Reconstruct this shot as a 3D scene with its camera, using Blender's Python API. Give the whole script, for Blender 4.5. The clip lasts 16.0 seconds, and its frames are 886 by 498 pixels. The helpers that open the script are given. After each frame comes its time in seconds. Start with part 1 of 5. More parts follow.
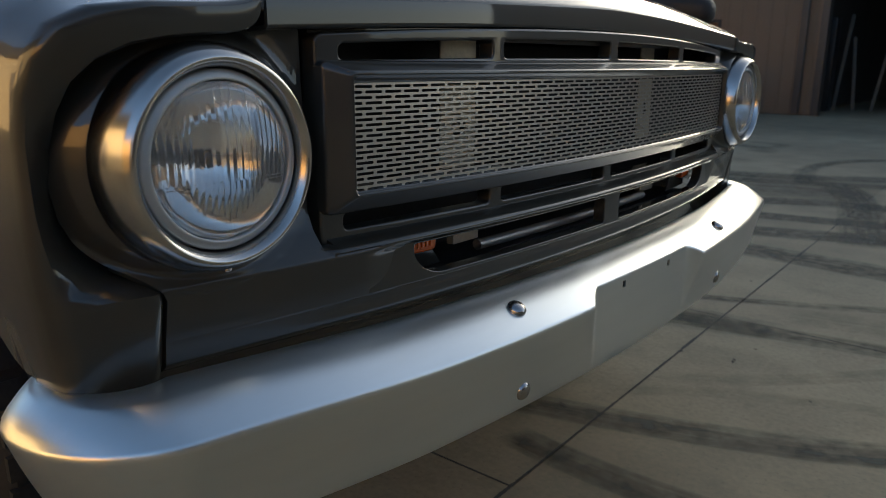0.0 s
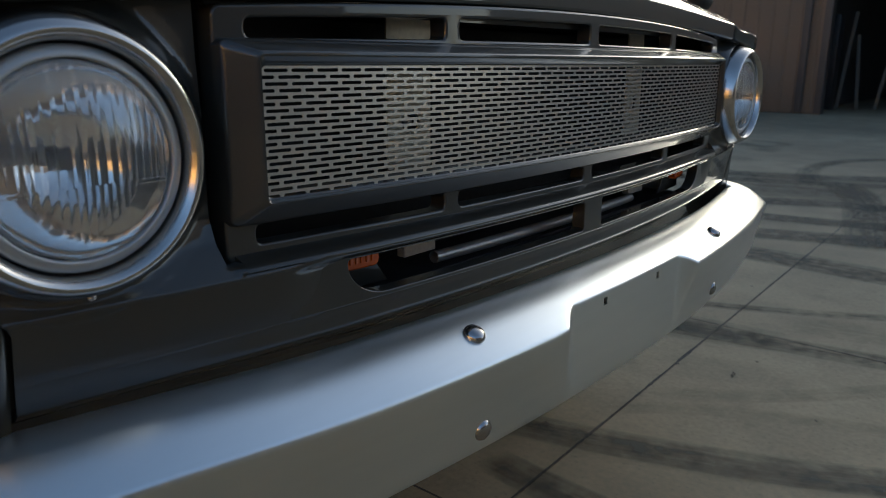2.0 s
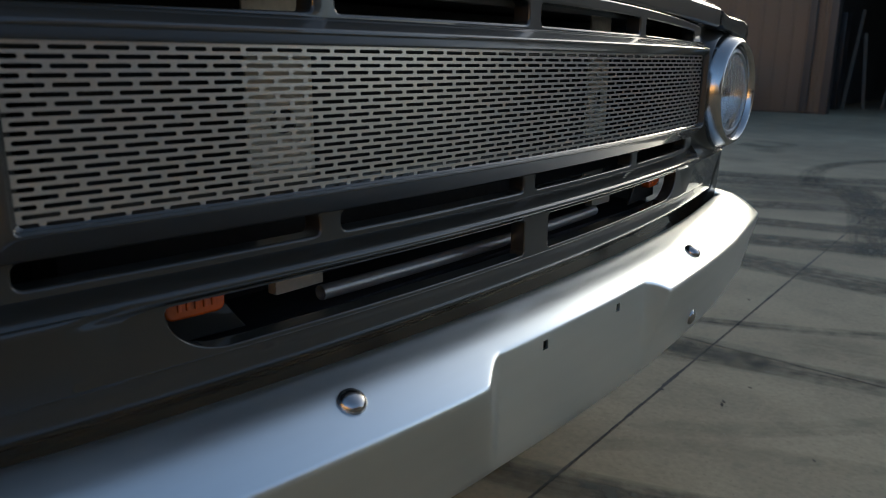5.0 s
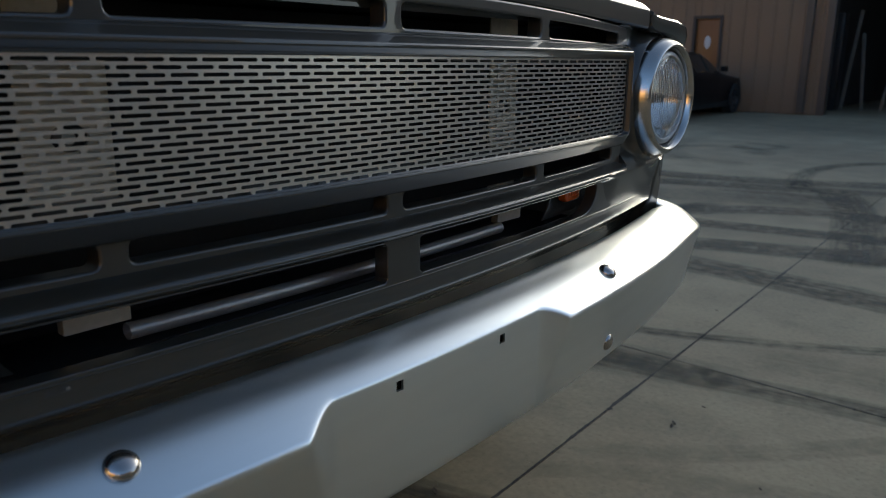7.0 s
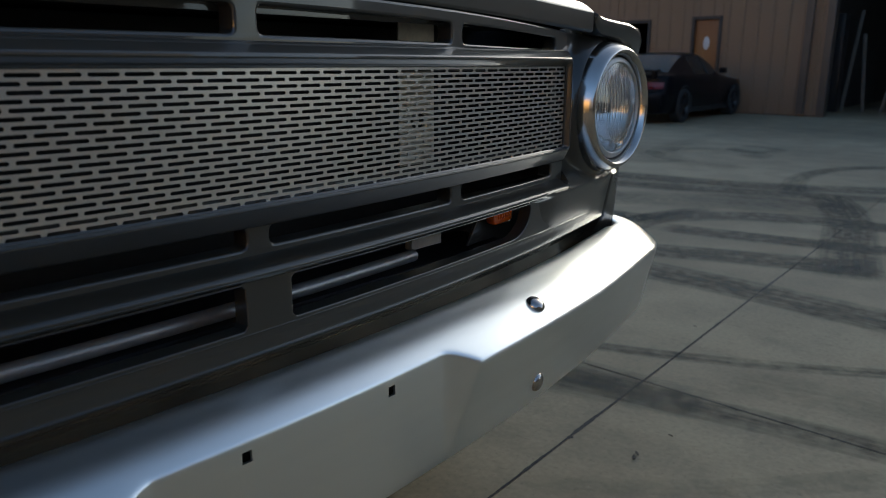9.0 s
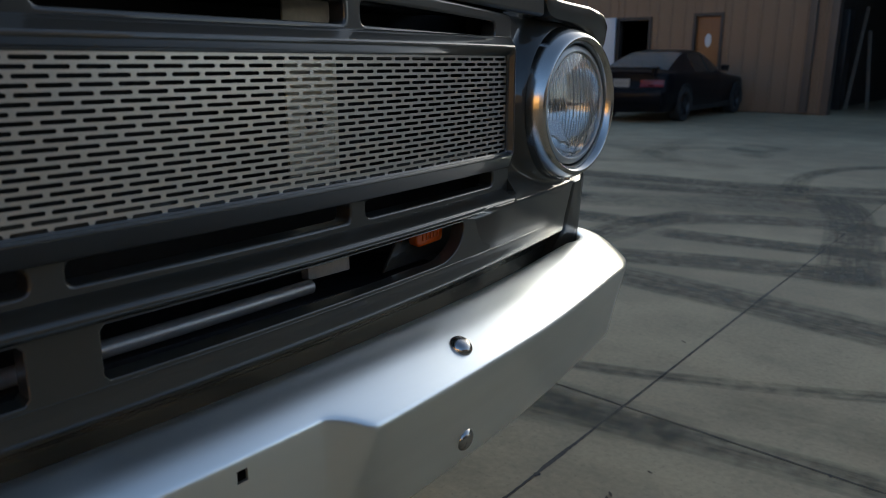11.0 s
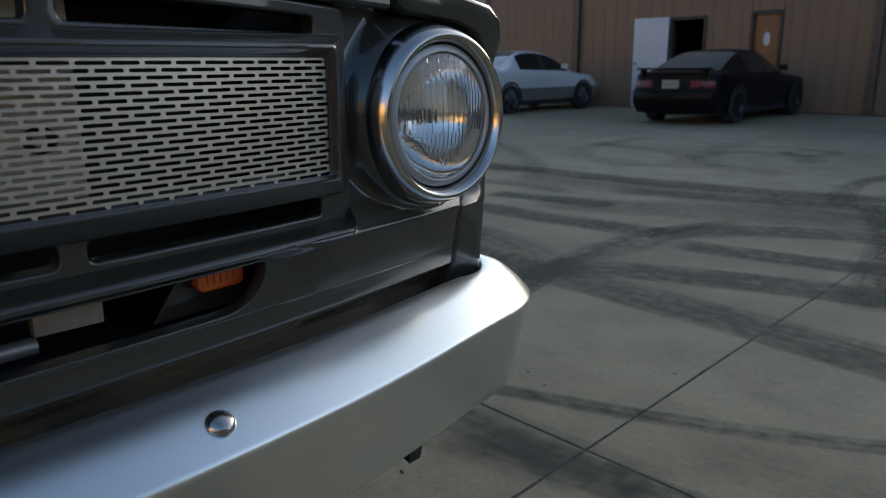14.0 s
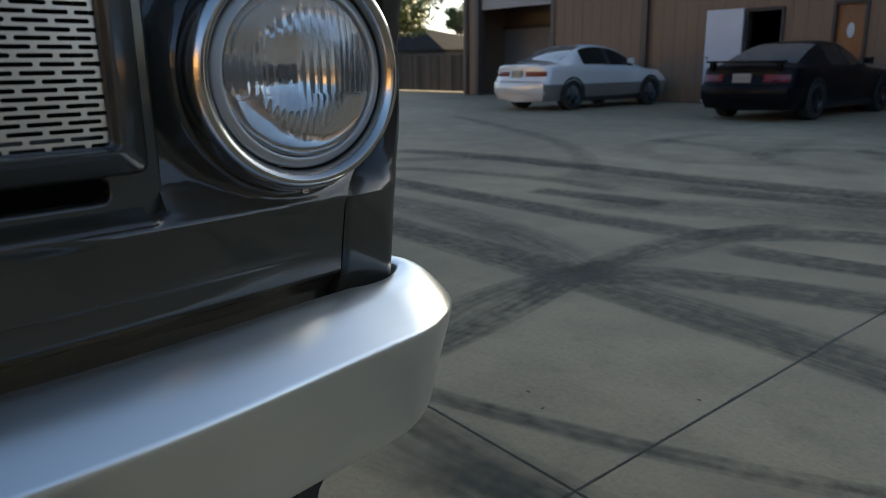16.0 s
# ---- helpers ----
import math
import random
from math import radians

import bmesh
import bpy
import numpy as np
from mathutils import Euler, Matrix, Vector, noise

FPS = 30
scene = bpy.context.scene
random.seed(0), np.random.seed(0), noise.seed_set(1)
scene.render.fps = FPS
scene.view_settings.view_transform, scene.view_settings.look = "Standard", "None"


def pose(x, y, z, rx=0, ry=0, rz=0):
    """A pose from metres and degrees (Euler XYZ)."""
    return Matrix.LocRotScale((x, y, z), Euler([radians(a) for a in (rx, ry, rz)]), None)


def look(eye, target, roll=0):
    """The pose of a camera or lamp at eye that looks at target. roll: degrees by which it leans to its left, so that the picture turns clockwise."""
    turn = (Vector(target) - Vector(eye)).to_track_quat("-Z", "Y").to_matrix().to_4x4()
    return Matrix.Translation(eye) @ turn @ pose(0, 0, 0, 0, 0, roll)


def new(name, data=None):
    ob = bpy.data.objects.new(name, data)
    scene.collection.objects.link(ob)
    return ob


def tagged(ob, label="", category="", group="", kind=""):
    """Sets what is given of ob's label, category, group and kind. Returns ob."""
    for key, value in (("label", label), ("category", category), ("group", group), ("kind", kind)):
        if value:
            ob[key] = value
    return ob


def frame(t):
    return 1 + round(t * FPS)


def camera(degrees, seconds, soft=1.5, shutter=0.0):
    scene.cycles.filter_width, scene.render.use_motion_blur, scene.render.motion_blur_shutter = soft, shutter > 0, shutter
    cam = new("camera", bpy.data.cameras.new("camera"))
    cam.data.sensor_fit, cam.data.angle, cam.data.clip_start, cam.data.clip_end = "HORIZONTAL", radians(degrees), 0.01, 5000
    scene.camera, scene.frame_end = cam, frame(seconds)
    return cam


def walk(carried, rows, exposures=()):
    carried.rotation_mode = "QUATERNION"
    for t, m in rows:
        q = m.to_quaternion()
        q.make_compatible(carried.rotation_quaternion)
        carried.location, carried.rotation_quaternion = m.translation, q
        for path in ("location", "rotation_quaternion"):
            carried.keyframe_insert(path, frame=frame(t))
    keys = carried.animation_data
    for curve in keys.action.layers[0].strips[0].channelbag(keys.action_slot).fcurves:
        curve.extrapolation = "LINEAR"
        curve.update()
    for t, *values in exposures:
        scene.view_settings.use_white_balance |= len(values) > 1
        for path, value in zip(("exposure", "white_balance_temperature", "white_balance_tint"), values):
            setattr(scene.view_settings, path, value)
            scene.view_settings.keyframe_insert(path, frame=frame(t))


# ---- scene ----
cam = camera(62.3, 16.0, soft=0.7)
cam.data.dof.use_dof, cam.data.dof.focus_distance, cam.data.dof.aperture_fstop = True, 1.15, 6.8
METRES, EYE, TILT, LEAN, TURN = 2.0, 1.0625, 0.0, 0.0, 39.3
ROWS = [
    (0.0, 0.0, 0.0, 0.0, 0.05, -14.24, -0.21),
    (0.5, 0.0124, 0.0204, -0.0051, 0.11, -14.26, -0.17),
    (1.0, 0.0237, 0.0405, -0.0073, 0.15, -14.28, -0.17),
    (1.5, 0.0337, 0.0626, -0.0079, 0.15, -14.32, -0.16),
    (2.0, 0.0401, 0.0896, -0.011, 0.2, -14.3, -0.16),
    (2.5, 0.0427, 0.118, -0.0151, 0.25, -14.35, -0.24),
    (3.0, 0.0459, 0.1419, -0.0192, 0.31, -14.37, -0.3),
    (3.5, 0.0563, 0.164, -0.0208, 0.35, -14.4, -0.28),
    (4.0, 0.0717, 0.1827, -0.0222, 0.43, -14.4, -0.29),
    (6.5, 0.1881, 0.2613, -0.0166, 0.81, -14.35, -0.23),
    (7.0, 0.2121, 0.2758, -0.0165, 0.86, -14.31, -0.2),
    (7.5, 0.2367, 0.2908, -0.0133, 0.95, -14.28, -0.18),
    (8.0, 0.2576, 0.3091, -0.0106, 1.0, -14.25, -0.16),
    (8.5, 0.2731, 0.3276, -0.0096, 1.05, -14.24, -0.15),
    (11.0, 0.3535, 0.4648, -0.0173, 1.39, -14.35, -0.04),
    (11.5, 0.3732, 0.482, -0.0187, 1.49, -14.36, -0.05),
    (12.0, 0.3975, 0.5009, -0.0195, 1.85, -14.29, -0.01),
    (12.5, 0.4245, 0.5208, -0.0192, 2.47, -14.24, 0.08),
    (13.0, 0.4537, 0.5412, -0.0179, 3.45, -14.19, 0.24),
    (13.5, 0.4848, 0.5624, -0.0162, 4.64, -14.14, 0.41),
    (14.0, 0.5117, 0.5848, -0.0179, 6.0, -14.14, 0.53),
    (14.5, 0.5353, 0.6078, -0.0238, 7.33, -14.13, 0.64),
    (15.0, 0.556, 0.6397, -0.0357, 8.61, -14.22, 0.7),
    (15.5, 0.5814, 0.6893, -0.0468, 9.86, -14.21, 0.69),
    (16.0, 0.6121, 0.7405, -0.0508, 11.43, -14.23, 0.74),
]
walk(cam, [(t, pose(0, 0, EYE, TILT, LEAN, TURN) @ pose(METRES * x, METRES * y, METRES * z, 90 + pitch, roll, yaw)) for t, x, y, z, yaw, pitch, roll in ROWS],
     [(0.0, 1.72, 6500, 1), (1.2, 1.72, 6350, 1), (2.2, 1.75, 6200, 1), (12.0, 1.81, 6200, 1), (16.0, 1.90, 6250, 1)])

# ---------------------------------------------------------------- light
SUN_YAW, SUN_UP = 8.0, 6.5          # degrees left of +y, and above the horizon
world = bpy.data.worlds.new("world")
scene.world = world
world.use_nodes = True
wt = world.node_tree
sky = wt.nodes.new("ShaderNodeTexSky")
sky.sky_type, sky.sun_disc = "NISHITA", False
sky.sun_elevation, sky.sun_rotation = radians(SUN_UP), radians(-SUN_YAW)
sky.dust_density, sky.air_density = 2.5, 0.40
sky.ozone_density = 0.8
wt.nodes["Background"].inputs["Strength"].default_value = 0.15
wt.links.new(sky.outputs[0], wt.nodes["Background"].inputs["Color"])
sun = new("sun", bpy.data.lights.new("sun", "SUN"))
sun.data.energy, sun.data.angle, sun.data.color = 5.0, radians(0.6), (1.0, 0.74, 0.44)
a, e = radians(SUN_YAW), radians(SUN_UP)
sun.matrix_world = look((-math.sin(a) * math.cos(e) * 60, math.cos(a) * math.cos(e) * 60, math.sin(e) * 60), (0, 0, 0))


# ---------------------------------------------------------------- materials
def node(nt, kind, **sets):
    n = nt.nodes.new(kind)
    for k, v in sets.items():
        n.inputs[k.replace("_", " ")].default_value = v
    return n


def surface(name, base, rough=0.5, metal=0.0, vary=0.12, scale=6.0, fine=60.0, bump=0.0, coat=0.0, tint=None, stretch=(1, 1, 1),
            rvary=0.08, spec=0.5, space="Object", island=0.0):
    """A principled surface with variation at two scales, and fine relief."""
    m = bpy.data.materials.new(name)
    m.use_nodes = True
    nt = m.node_tree
    b = nt.nodes["Principled BSDF"]
    b.inputs["Metallic"].default_value, b.inputs["Coat Weight"].default_value = metal, coat
    b.inputs["Coat Roughness"].default_value, b.inputs["Specular IOR Level"].default_value = 0.03, spec
    co = nt.nodes.new("ShaderNodeTexCoord")
    mp = nt.nodes.new("ShaderNodeMapping")
    mp.inputs["Scale"].default_value = stretch
    if space == "World":
        co = nt.nodes.new("ShaderNodeNewGeometry")
        nt.links.new(co.outputs["Position"], mp.inputs["Vector"])
    else:
        nt.links.new(co.outputs[space], mp.inputs["Vector"])
    big, small = node(nt, "ShaderNodeTexNoise", Scale=scale, Detail=6.0), node(nt, "ShaderNodeTexNoise", Scale=fine, Detail=4.0)
    for n in (big, small):
        nt.links.new(mp.outputs[0], n.inputs["Vector"])
    mix = nt.nodes.new("ShaderNodeMix")
    mix.data_type = "RGBA"
    other = tint or tuple(c * (1 - 2.5 * vary) for c in base)
    mix.inputs["A"].default_value, mix.inputs["B"].default_value = (*base, 1), (*other, 1)
    add = nt.nodes.new("ShaderNodeMath")
    add.operation = "MULTIPLY_ADD"
    add.inputs[1].default_value = 0.45
    nt.links.new(small.outputs[0], add.inputs[0])
    half = nt.nodes.new("ShaderNodeMath")
    half.operation = "MULTIPLY"
    half.inputs[1].default_value = 0.55
    nt.links.new(big.outputs[0], half.inputs[0])
    nt.links.new(half.outputs[0], add.inputs[2])
    ramp = nt.nodes.new("ShaderNodeMapRange")
    ramp.inputs["From Min"].default_value, ramp.inputs["From Max"].default_value = 0.3, 0.7
    nt.links.new(add.outputs[0], ramp.inputs["Value"])
    nt.links.new(ramp.outputs[0], mix.inputs["Factor"])
    out = mix.outputs["Result"]
    if island:
        info = nt.nodes.new("ShaderNodeObjectInfo")
        hsv = nt.nodes.new("ShaderNodeHueSaturation")
        rng = nt.nodes.new("ShaderNodeMapRange")
        rng.inputs["To Min"].default_value, rng.inputs["To Max"].default_value = 1 - island, 1 + island
        nt.links.new(info.outputs["Random"], rng.inputs["Value"])
        nt.links.new(rng.outputs[0], hsv.inputs["Value"])
        nt.links.new(out, hsv.inputs["Color"])
        out = hsv.outputs[0]
    nt.links.new(out, b.inputs["Base Color"])
    rr = nt.nodes.new("ShaderNodeMapRange")
    rr.inputs["To Min"].default_value, rr.inputs["To Max"].default_value = max(0.0, rough - rvary), rough + rvary
    nt.links.new(small.outputs[0], rr.inputs["Value"])
    nt.links.new(rr.outputs[0], b.inputs["Roughness"])
    if bump:
        bp = node(nt, "ShaderNodeBump", Strength=0.5, Distance=bump)
        nt.links.new(small.outputs[0], bp.inputs["Height"])
        nt.links.new(bp.outputs[0], b.inputs["Normal"])
    return m


def glass(name, color=(1, 1, 1), rough=0.0, ior=1.5):
    m = bpy.data.materials.new(name)
    m.use_nodes = True
    b = m.node_tree.nodes["Principled BSDF"]
    b.inputs["Base Color"].default_value, b.inputs["Roughness"].default_value = (*color, 1), rough
    b.inputs["Transmission Weight"].default_value, b.inputs["IOR"].default_value = 1.0, ior
    return m


PAINT = surface("gunmetal_paint", (0.0300, 0.0292, 0.0240), 0.42, 0.10, 0.04, 3, 900, spec=0.25, coat=1.0, rvary=0.03)
PAINT_G = surface("grille_paint", (0.0340, 0.0330, 0.0280), 0.42, 0.08, 0.04, 3, 900, coat=0.9, rvary=0.04, spec=0.3)
for m, gloss in ((PAINT, 0.035), (PAINT_G, 0.05)):
    m.node_tree.nodes["Principled BSDF"].inputs["Coat Roughness"].default_value = gloss
STEEL = surface("satin_steel", (0.775, 0.800, 0.790), 0.31, 1.0, 0.03, 3, 40, stretch=(1, 0.12, 1), rvary=0.03)
tangent = STEEL.node_tree.nodes.new("ShaderNodeTangent")
tangent.direction_type, tangent.uv_map = "UV_MAP", "Grain"
STEEL.node_tree.nodes["Principled BSDF"].inputs["Anisotropic"].default_value = 0.45
# hand-worked sheet: a faint waviness in the reflections
wave = node(STEEL.node_tree, "ShaderNodeTexNoise", Scale=5.0, Detail=0.0)
place = STEEL.node_tree.nodes.new("ShaderNodeTexCoord")
dent = node(STEEL.node_tree, "ShaderNodeBump", Strength=0.05, Distance=0.0020)
STEEL.node_tree.links.new(place.outputs["Object"], wave.inputs["Vector"])
STEEL.node_tree.links.new(wave.outputs[0], dent.inputs["Height"])
STEEL.node_tree.links.new(dent.outputs[0], STEEL.node_tree.nodes["Principled BSDF"].inputs["Normal"])
STEEL.node_tree.links.new(tangent.outputs[0], STEEL.node_tree.nodes["Principled BSDF"].inputs["Tangent"])
BEZEL = surface("brushed_bezel", (0.50, 0.480, 0.455), 0.19, 1.0, 0.02, 6, 60, rvary=0.02)
RING = surface("retaining_ring", (0.46, 0.47, 0.465), 0.48, 0.7, 0.03, 6, 120, rvary=0.03)
MESHM = surface("mesh_aluminium", (0.61, 0.575, 0.52), 0.31, 0.85, 0.05, 5, 220, rvary=0.06)
CHROME = surface("chrome_bolt", (0.42, 0.40, 0.385), 0.20, 1.0, 0.03, 20, 200, rvary=0.03)
BRACKET = surface("zinc_bracket", (0.72, 0.64, 0.50), 0.45, 0.35, 0.12, 12, 120)
DULLZINC = surface("dull_zinc", (0.60, 0.55, 0.46), 0.5, 0.3, 0.12, 12, 120)
TUBE = surface("grey_tube", (0.46, 0.45, 0.43), 0.4, 0.6, 0.1, 12, 120)
BLACK = surface("black_plastic", (0.018, 0.018, 0.018), 0.6, 0.0, 0.2, 8, 90, bump=0.0005)
DARKMET = surface("dark_metal", (0.05, 0.05, 0.052), 0.35, 0.6, 0.2, 8, 90)
RUBBER = surface("tyre_rubber", (0.022, 0.022, 0.023), 0.75, 0.0, 0.2, 12, 120, bump=0.001)
REFLECT = surface("lamp_reflector", (0.84, 0.83, 0.815), 0.07, 1.0, 0.02, 8, 60, rvary=0.02)
LENS = glass("lamp_glass", (0.96, 0.955, 0.94), 0.07)
LENS.node_tree.nodes["Principled BSDF"].inputs["Transmission Weight"].default_value = 0.94      # a film of road dust
AMBER = surface("amber_lens", (0.60, 0.092, 0.003), 0.15, 0.0, 0.12, 60, 200, coat=0.8)
CONCRETE = surface("concrete", (0.345, 0.285, 0.178), 0.80, 0.0, 0.13, 1.3, 55, tint=(0.225, 0.196, 0.126), space="World", island=0.04)
def weather(m, blotch, specks):
    """Broad stains, pale drying patches and fine dark specks laid over a surface's colour."""
    nt = m.node_tree
    b = nt.nodes["Principled BSDF"]
    link = b.inputs["Base Color"].links[0]
    out = link.from_socket
    geo = nt.nodes.new("ShaderNodeNewGeometry")
    for scale, detail, lo, hi, dark, light in ((0.33, 5.0, 0.35, 0.65, 1 - blotch, 1 + 0.6 * blotch), (3.1, 9.0, 0.42, 0.60, 1 - 0.55 * blotch, 1.03), (75.0, 2.0, 0.60, 0.74, 1.0, 1 - specks), (11.0, 8.0, 0.55, 0.72, 1.0, 1 - 0.6 * specks)):
        n = node(nt, "ShaderNodeTexNoise", Scale=scale, Detail=detail)
        nt.links.new(geo.outputs["Position"], n.inputs["Vector"])
        r = nt.nodes.new("ShaderNodeMapRange")
        for k, v in (("From Min", lo), ("From Max", hi), ("To Min", dark), ("To Max", light)):
            r.inputs[k].default_value = v
        nt.links.new(n.outputs[0], r.inputs["Value"])
        mul = nt.nodes.new("ShaderNodeMix")
        mul.data_type, mul.blend_type = "RGBA", "MULTIPLY"
        mul.inputs["Factor"].default_value = 1.0
        nt.links.new(out, mul.inputs["A"])
        nt.links.new(r.outputs[0], mul.inputs["B"])
        out = mul.outputs["Result"]
    nt.links.new(out, b.inputs["Base Color"])


weather(CONCRETE, 0.25, 0.22)
JOINT = surface("joint_earth", (0.05, 0.047, 0.042), 0.9, 0.0, 0.2, 3, 60)
# low sun's gold is put into this base colour
SUNSET_GOLD = surface("sunset_gold", (0.46, 0.27, 0.10), 0.8, 0.0, 0.08, 2, 30)
# paler than the tan siding: low sun's brightness is put into the colour
SUNLIT_SIDING = surface("sunlit_siding", (0.38, 0.28, 0.155), 0.6, 0.0, 0.06, 0.5, 25)
SIDING = surface("tan_siding", (0.158, 0.103, 0.064), 0.55, 0.0, 0.05, 0.5, 25)
TRIM = surface("brown_trim", (0.075, 0.058, 0.048), 0.5, 0.0, 0.1, 3, 40)
DFRAME = surface("dark_door_frame", (0.030, 0.023, 0.020), 0.6, 0.0, 0.1, 3, 40)
DOORW = surface("brown_door", (0.19, 0.075, 0.018), 0.45, 0.0, 0.12, 3, 40, stretch=(6, 6, 0.6))
WHITE = surface("white_paint", (0.45, 0.48, 0.52), 0.5, 0.0, 0.05, 2, 40)
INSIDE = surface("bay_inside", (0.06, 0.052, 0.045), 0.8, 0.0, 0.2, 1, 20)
LINER = surface("grey_liner", (0.17, 0.165, 0.165), 0.6, 0.0, 0.12, 2, 30)
ROLLUP = surface("rollup_door", (0.36, 0.36, 0.36), 0.5, 0.2, 0.1, 2, 30)
FENCE = surface("weathered_board", (0.085, 0.068, 0.046), 0.8, 0.0, 0.2, 4, 50, stretch=(5, 5, 0.5), island=0.5)
SHINGLE = surface("dark_shingle", (0.032, 0.030, 0.029), 0.9, 0.0, 0.2, 2, 40, bump=0.004, spec=0.1)
BARK = surface("bark", (0.10, 0.075, 0.055), 0.9, 0.0, 0.25, 4, 40, bump=0.01)
LEAF = surface("leaf", (0.115, 0.135, 0.03), 0.5, 0.0, 0.25, 1.5, 20, tint=(0.05, 0.075, 0.02))
CARWHITE = surface("pearl_white_paint", (0.64, 0.645, 0.64), 0.25, 0.1, 0.03, 2, 300, coat=1.0, rvary=0.03)
CARGOLD = surface("silver_lower_paint", (0.25, 0.24, 0.22), 0.3, 0.4, 0.03, 2, 300, coat=0.7, rvary=0.03)
CARBLACK = surface("black_car_paint", (0.006, 0.006, 0.008), 0.30, 0.0, 0.05, 2, 300, coat=0.02, rvary=0.03, spec=0.08)
CARGLASS = surface("car_window", (0.012, 0.014, 0.015), 0.05, 0.0, 0.05, 2, 30, coat=0.0, rvary=0.02, spec=0.22)
# rear glass, both cars: reflected sky is put into the base colour
REARGLASS = surface("sky_toned_rear_window", (0.14, 0.16, 0.16), 0.08, 0.0, 0.05, 2, 30, coat=1.0, rvary=0.02, spec=1.0)
COUPEGLASS = surface("sky_toned_coupe_window", (0.12, 0.135, 0.135), 0.08, 0.0, 0.05, 2, 30, coat=0.9, rvary=0.02)
TAIL = surface("red_lens", (0.15, 0.007, 0.009), 0.25, 0.0, 0.1, 20, 100, coat=0.3, spec=0.3)
TAILDARK = surface("smoked_red_lens", (0.05, 0.003, 0.004), 0.2, 0.0, 0.1, 20, 100, coat=0.3)
PLATE = surface("plate_white", (0.26, 0.26, 0.25), 0.45, 0.0, 0.05, 5, 50)
DARKRIM = surface("dark_alloy", (0.035, 0.035, 0.037), 0.4, 0.5, 0.08, 10, 60)
WHEEL = surface("alloy_wheel", (0.20, 0.20, 0.20), 0.35, 0.8, 0.08, 10, 60)
LITTER = surface("dry_leaf", (0.06, 0.045, 0.03), 0.8, 0.0, 0.2, 40, 200)
POLE = surface("leaning_timber", (0.13, 0.115, 0.095), 0.7, 0.0, 0.2, 4, 40)


# ---------------------------------------------------------------- mesh helpers
def finish(me, mat, smooth=38):
    me.materials.append(mat)
    if smooth:
        me.shade_smooth()
        me.set_sharp_from_angle(angle=radians(smooth))
        # open edges stay crisp
        bm = bmesh.new()
        bm.from_mesh(me)
        for e in bm.edges:
            if len(e.link_faces) == 1:
                e.smooth = False
        bm.to_mesh(me)
        bm.free()
    return me


def part(name, geo, mat, parent=None, label="", smooth=38, at=None):
    """One mesh object from (vertices, faces) or a bmesh, under its thing or part."""
    me = bpy.data.meshes.new(name)
    if isinstance(geo, tuple):
        me.from_pydata([tuple(v) for v in geo[0]], [], geo[1])
        bm = bmesh.new()
        bm.from_mesh(me)
        bmesh.ops.remove_doubles(bm, verts=bm.verts, dist=1e-6)
        bmesh.ops.recalc_face_normals(bm, faces=bm.faces)
        bm.to_mesh(me)
        bm.free()
    else:
        bmesh.ops.recalc_face_normals(geo, faces=geo.faces)
        geo.to_mesh(me)
        geo.free()
    finish(me, mat, smooth)
    ob = new(name, me)
    ob.parent = parent
    if at is not None:
        ob.matrix_basis = at
    return tagged(ob, label) if label else ob


def thing(name, label, category, at=None, group="", kind=""):
    ob = new(name)
    ob.empty_display_size = 0.1
    if at is not None:
        ob.matrix_basis = at
    return tagged(ob, label, category, group, kind)


def grid(rows, close=False, skip=()):
    """Faces between rows of points. close: the rows are rings."""
    n = len(rows[0])
    vs = [p for r in rows for p in r]
    fs = []
    for i in range(len(rows) - 1):
        for j in range(n if close else n - 1):
            if (i, j) in skip:
                continue
            k = (j + 1) % n
            fs.append((i * n + j, i * n + k, (i + 1) * n + k, (i + 1) * n + j))
    return vs, fs


def join(*geos):
    vs, fs = [], []
    for v, f in geos:
        fs += [tuple(i + len(vs) for i in q) for q in f]
        vs += list(v)
    return vs, fs


def box(x0, x1, y0, y1, z0, z1, bevel=0.0):
    bm = bmesh.new()
    bmesh.ops.create_cube(bm, size=1.0)
    for v in bm.verts:
        v.co = ((x0 + x1) / 2 + v.co.x * (x1 - x0), (y0 + y1) / 2 + v.co.y * (y1 - y0), (z0 + z1) / 2 + v.co.z * (z1 - z0))
    if bevel:
        bmesh.ops.bevel(bm, geom=bm.edges[:], offset=bevel, segments=2, profile=0.6, affect="EDGES")
    return bm


def lathe(profile, n=64, axis="x", centre=(0, 0, 0)):
    """A body of revolution from (radius, along) pairs."""
    rows = []
    for r, h in profile:
        ring = []
        for k in range(n):
            t = 2 * math.pi * k / n
            c, s = r * math.cos(t), r * math.sin(t)
            p = {"x": (h, c, s), "y": (c, h, s), "z": (c, s, h)}[axis]
            ring.append(tuple(q + o for q, o in zip(p, centre)))
        rows.append(ring)
    return grid(rows, close=True)


def rounded(x0, x1, y0, y1, r, n=4):
    """Points of a rectangle with round corners, counter-clockwise."""
    pts = []
    for cx, cy, a0 in ((x1 - r, y1 - r, 0), (x0 + r, y1 - r, 90), (x0 + r, y0 + r, 180), (x1 - r, y0 + r, 270)):
        pts += [(cx + r * math.cos(radians(a0 + 90 * k / n)), cy + r * math.sin(radians(a0 + 90 * k / n))) for k in range(n + 1)]
    return pts


BOW = 0.0935


def bent(u, w, z):
    """Truck front: u across, w ahead of the grille's plane at the middle; the whole front is bowed."""
    return (w - BOW * u * u, u, z)


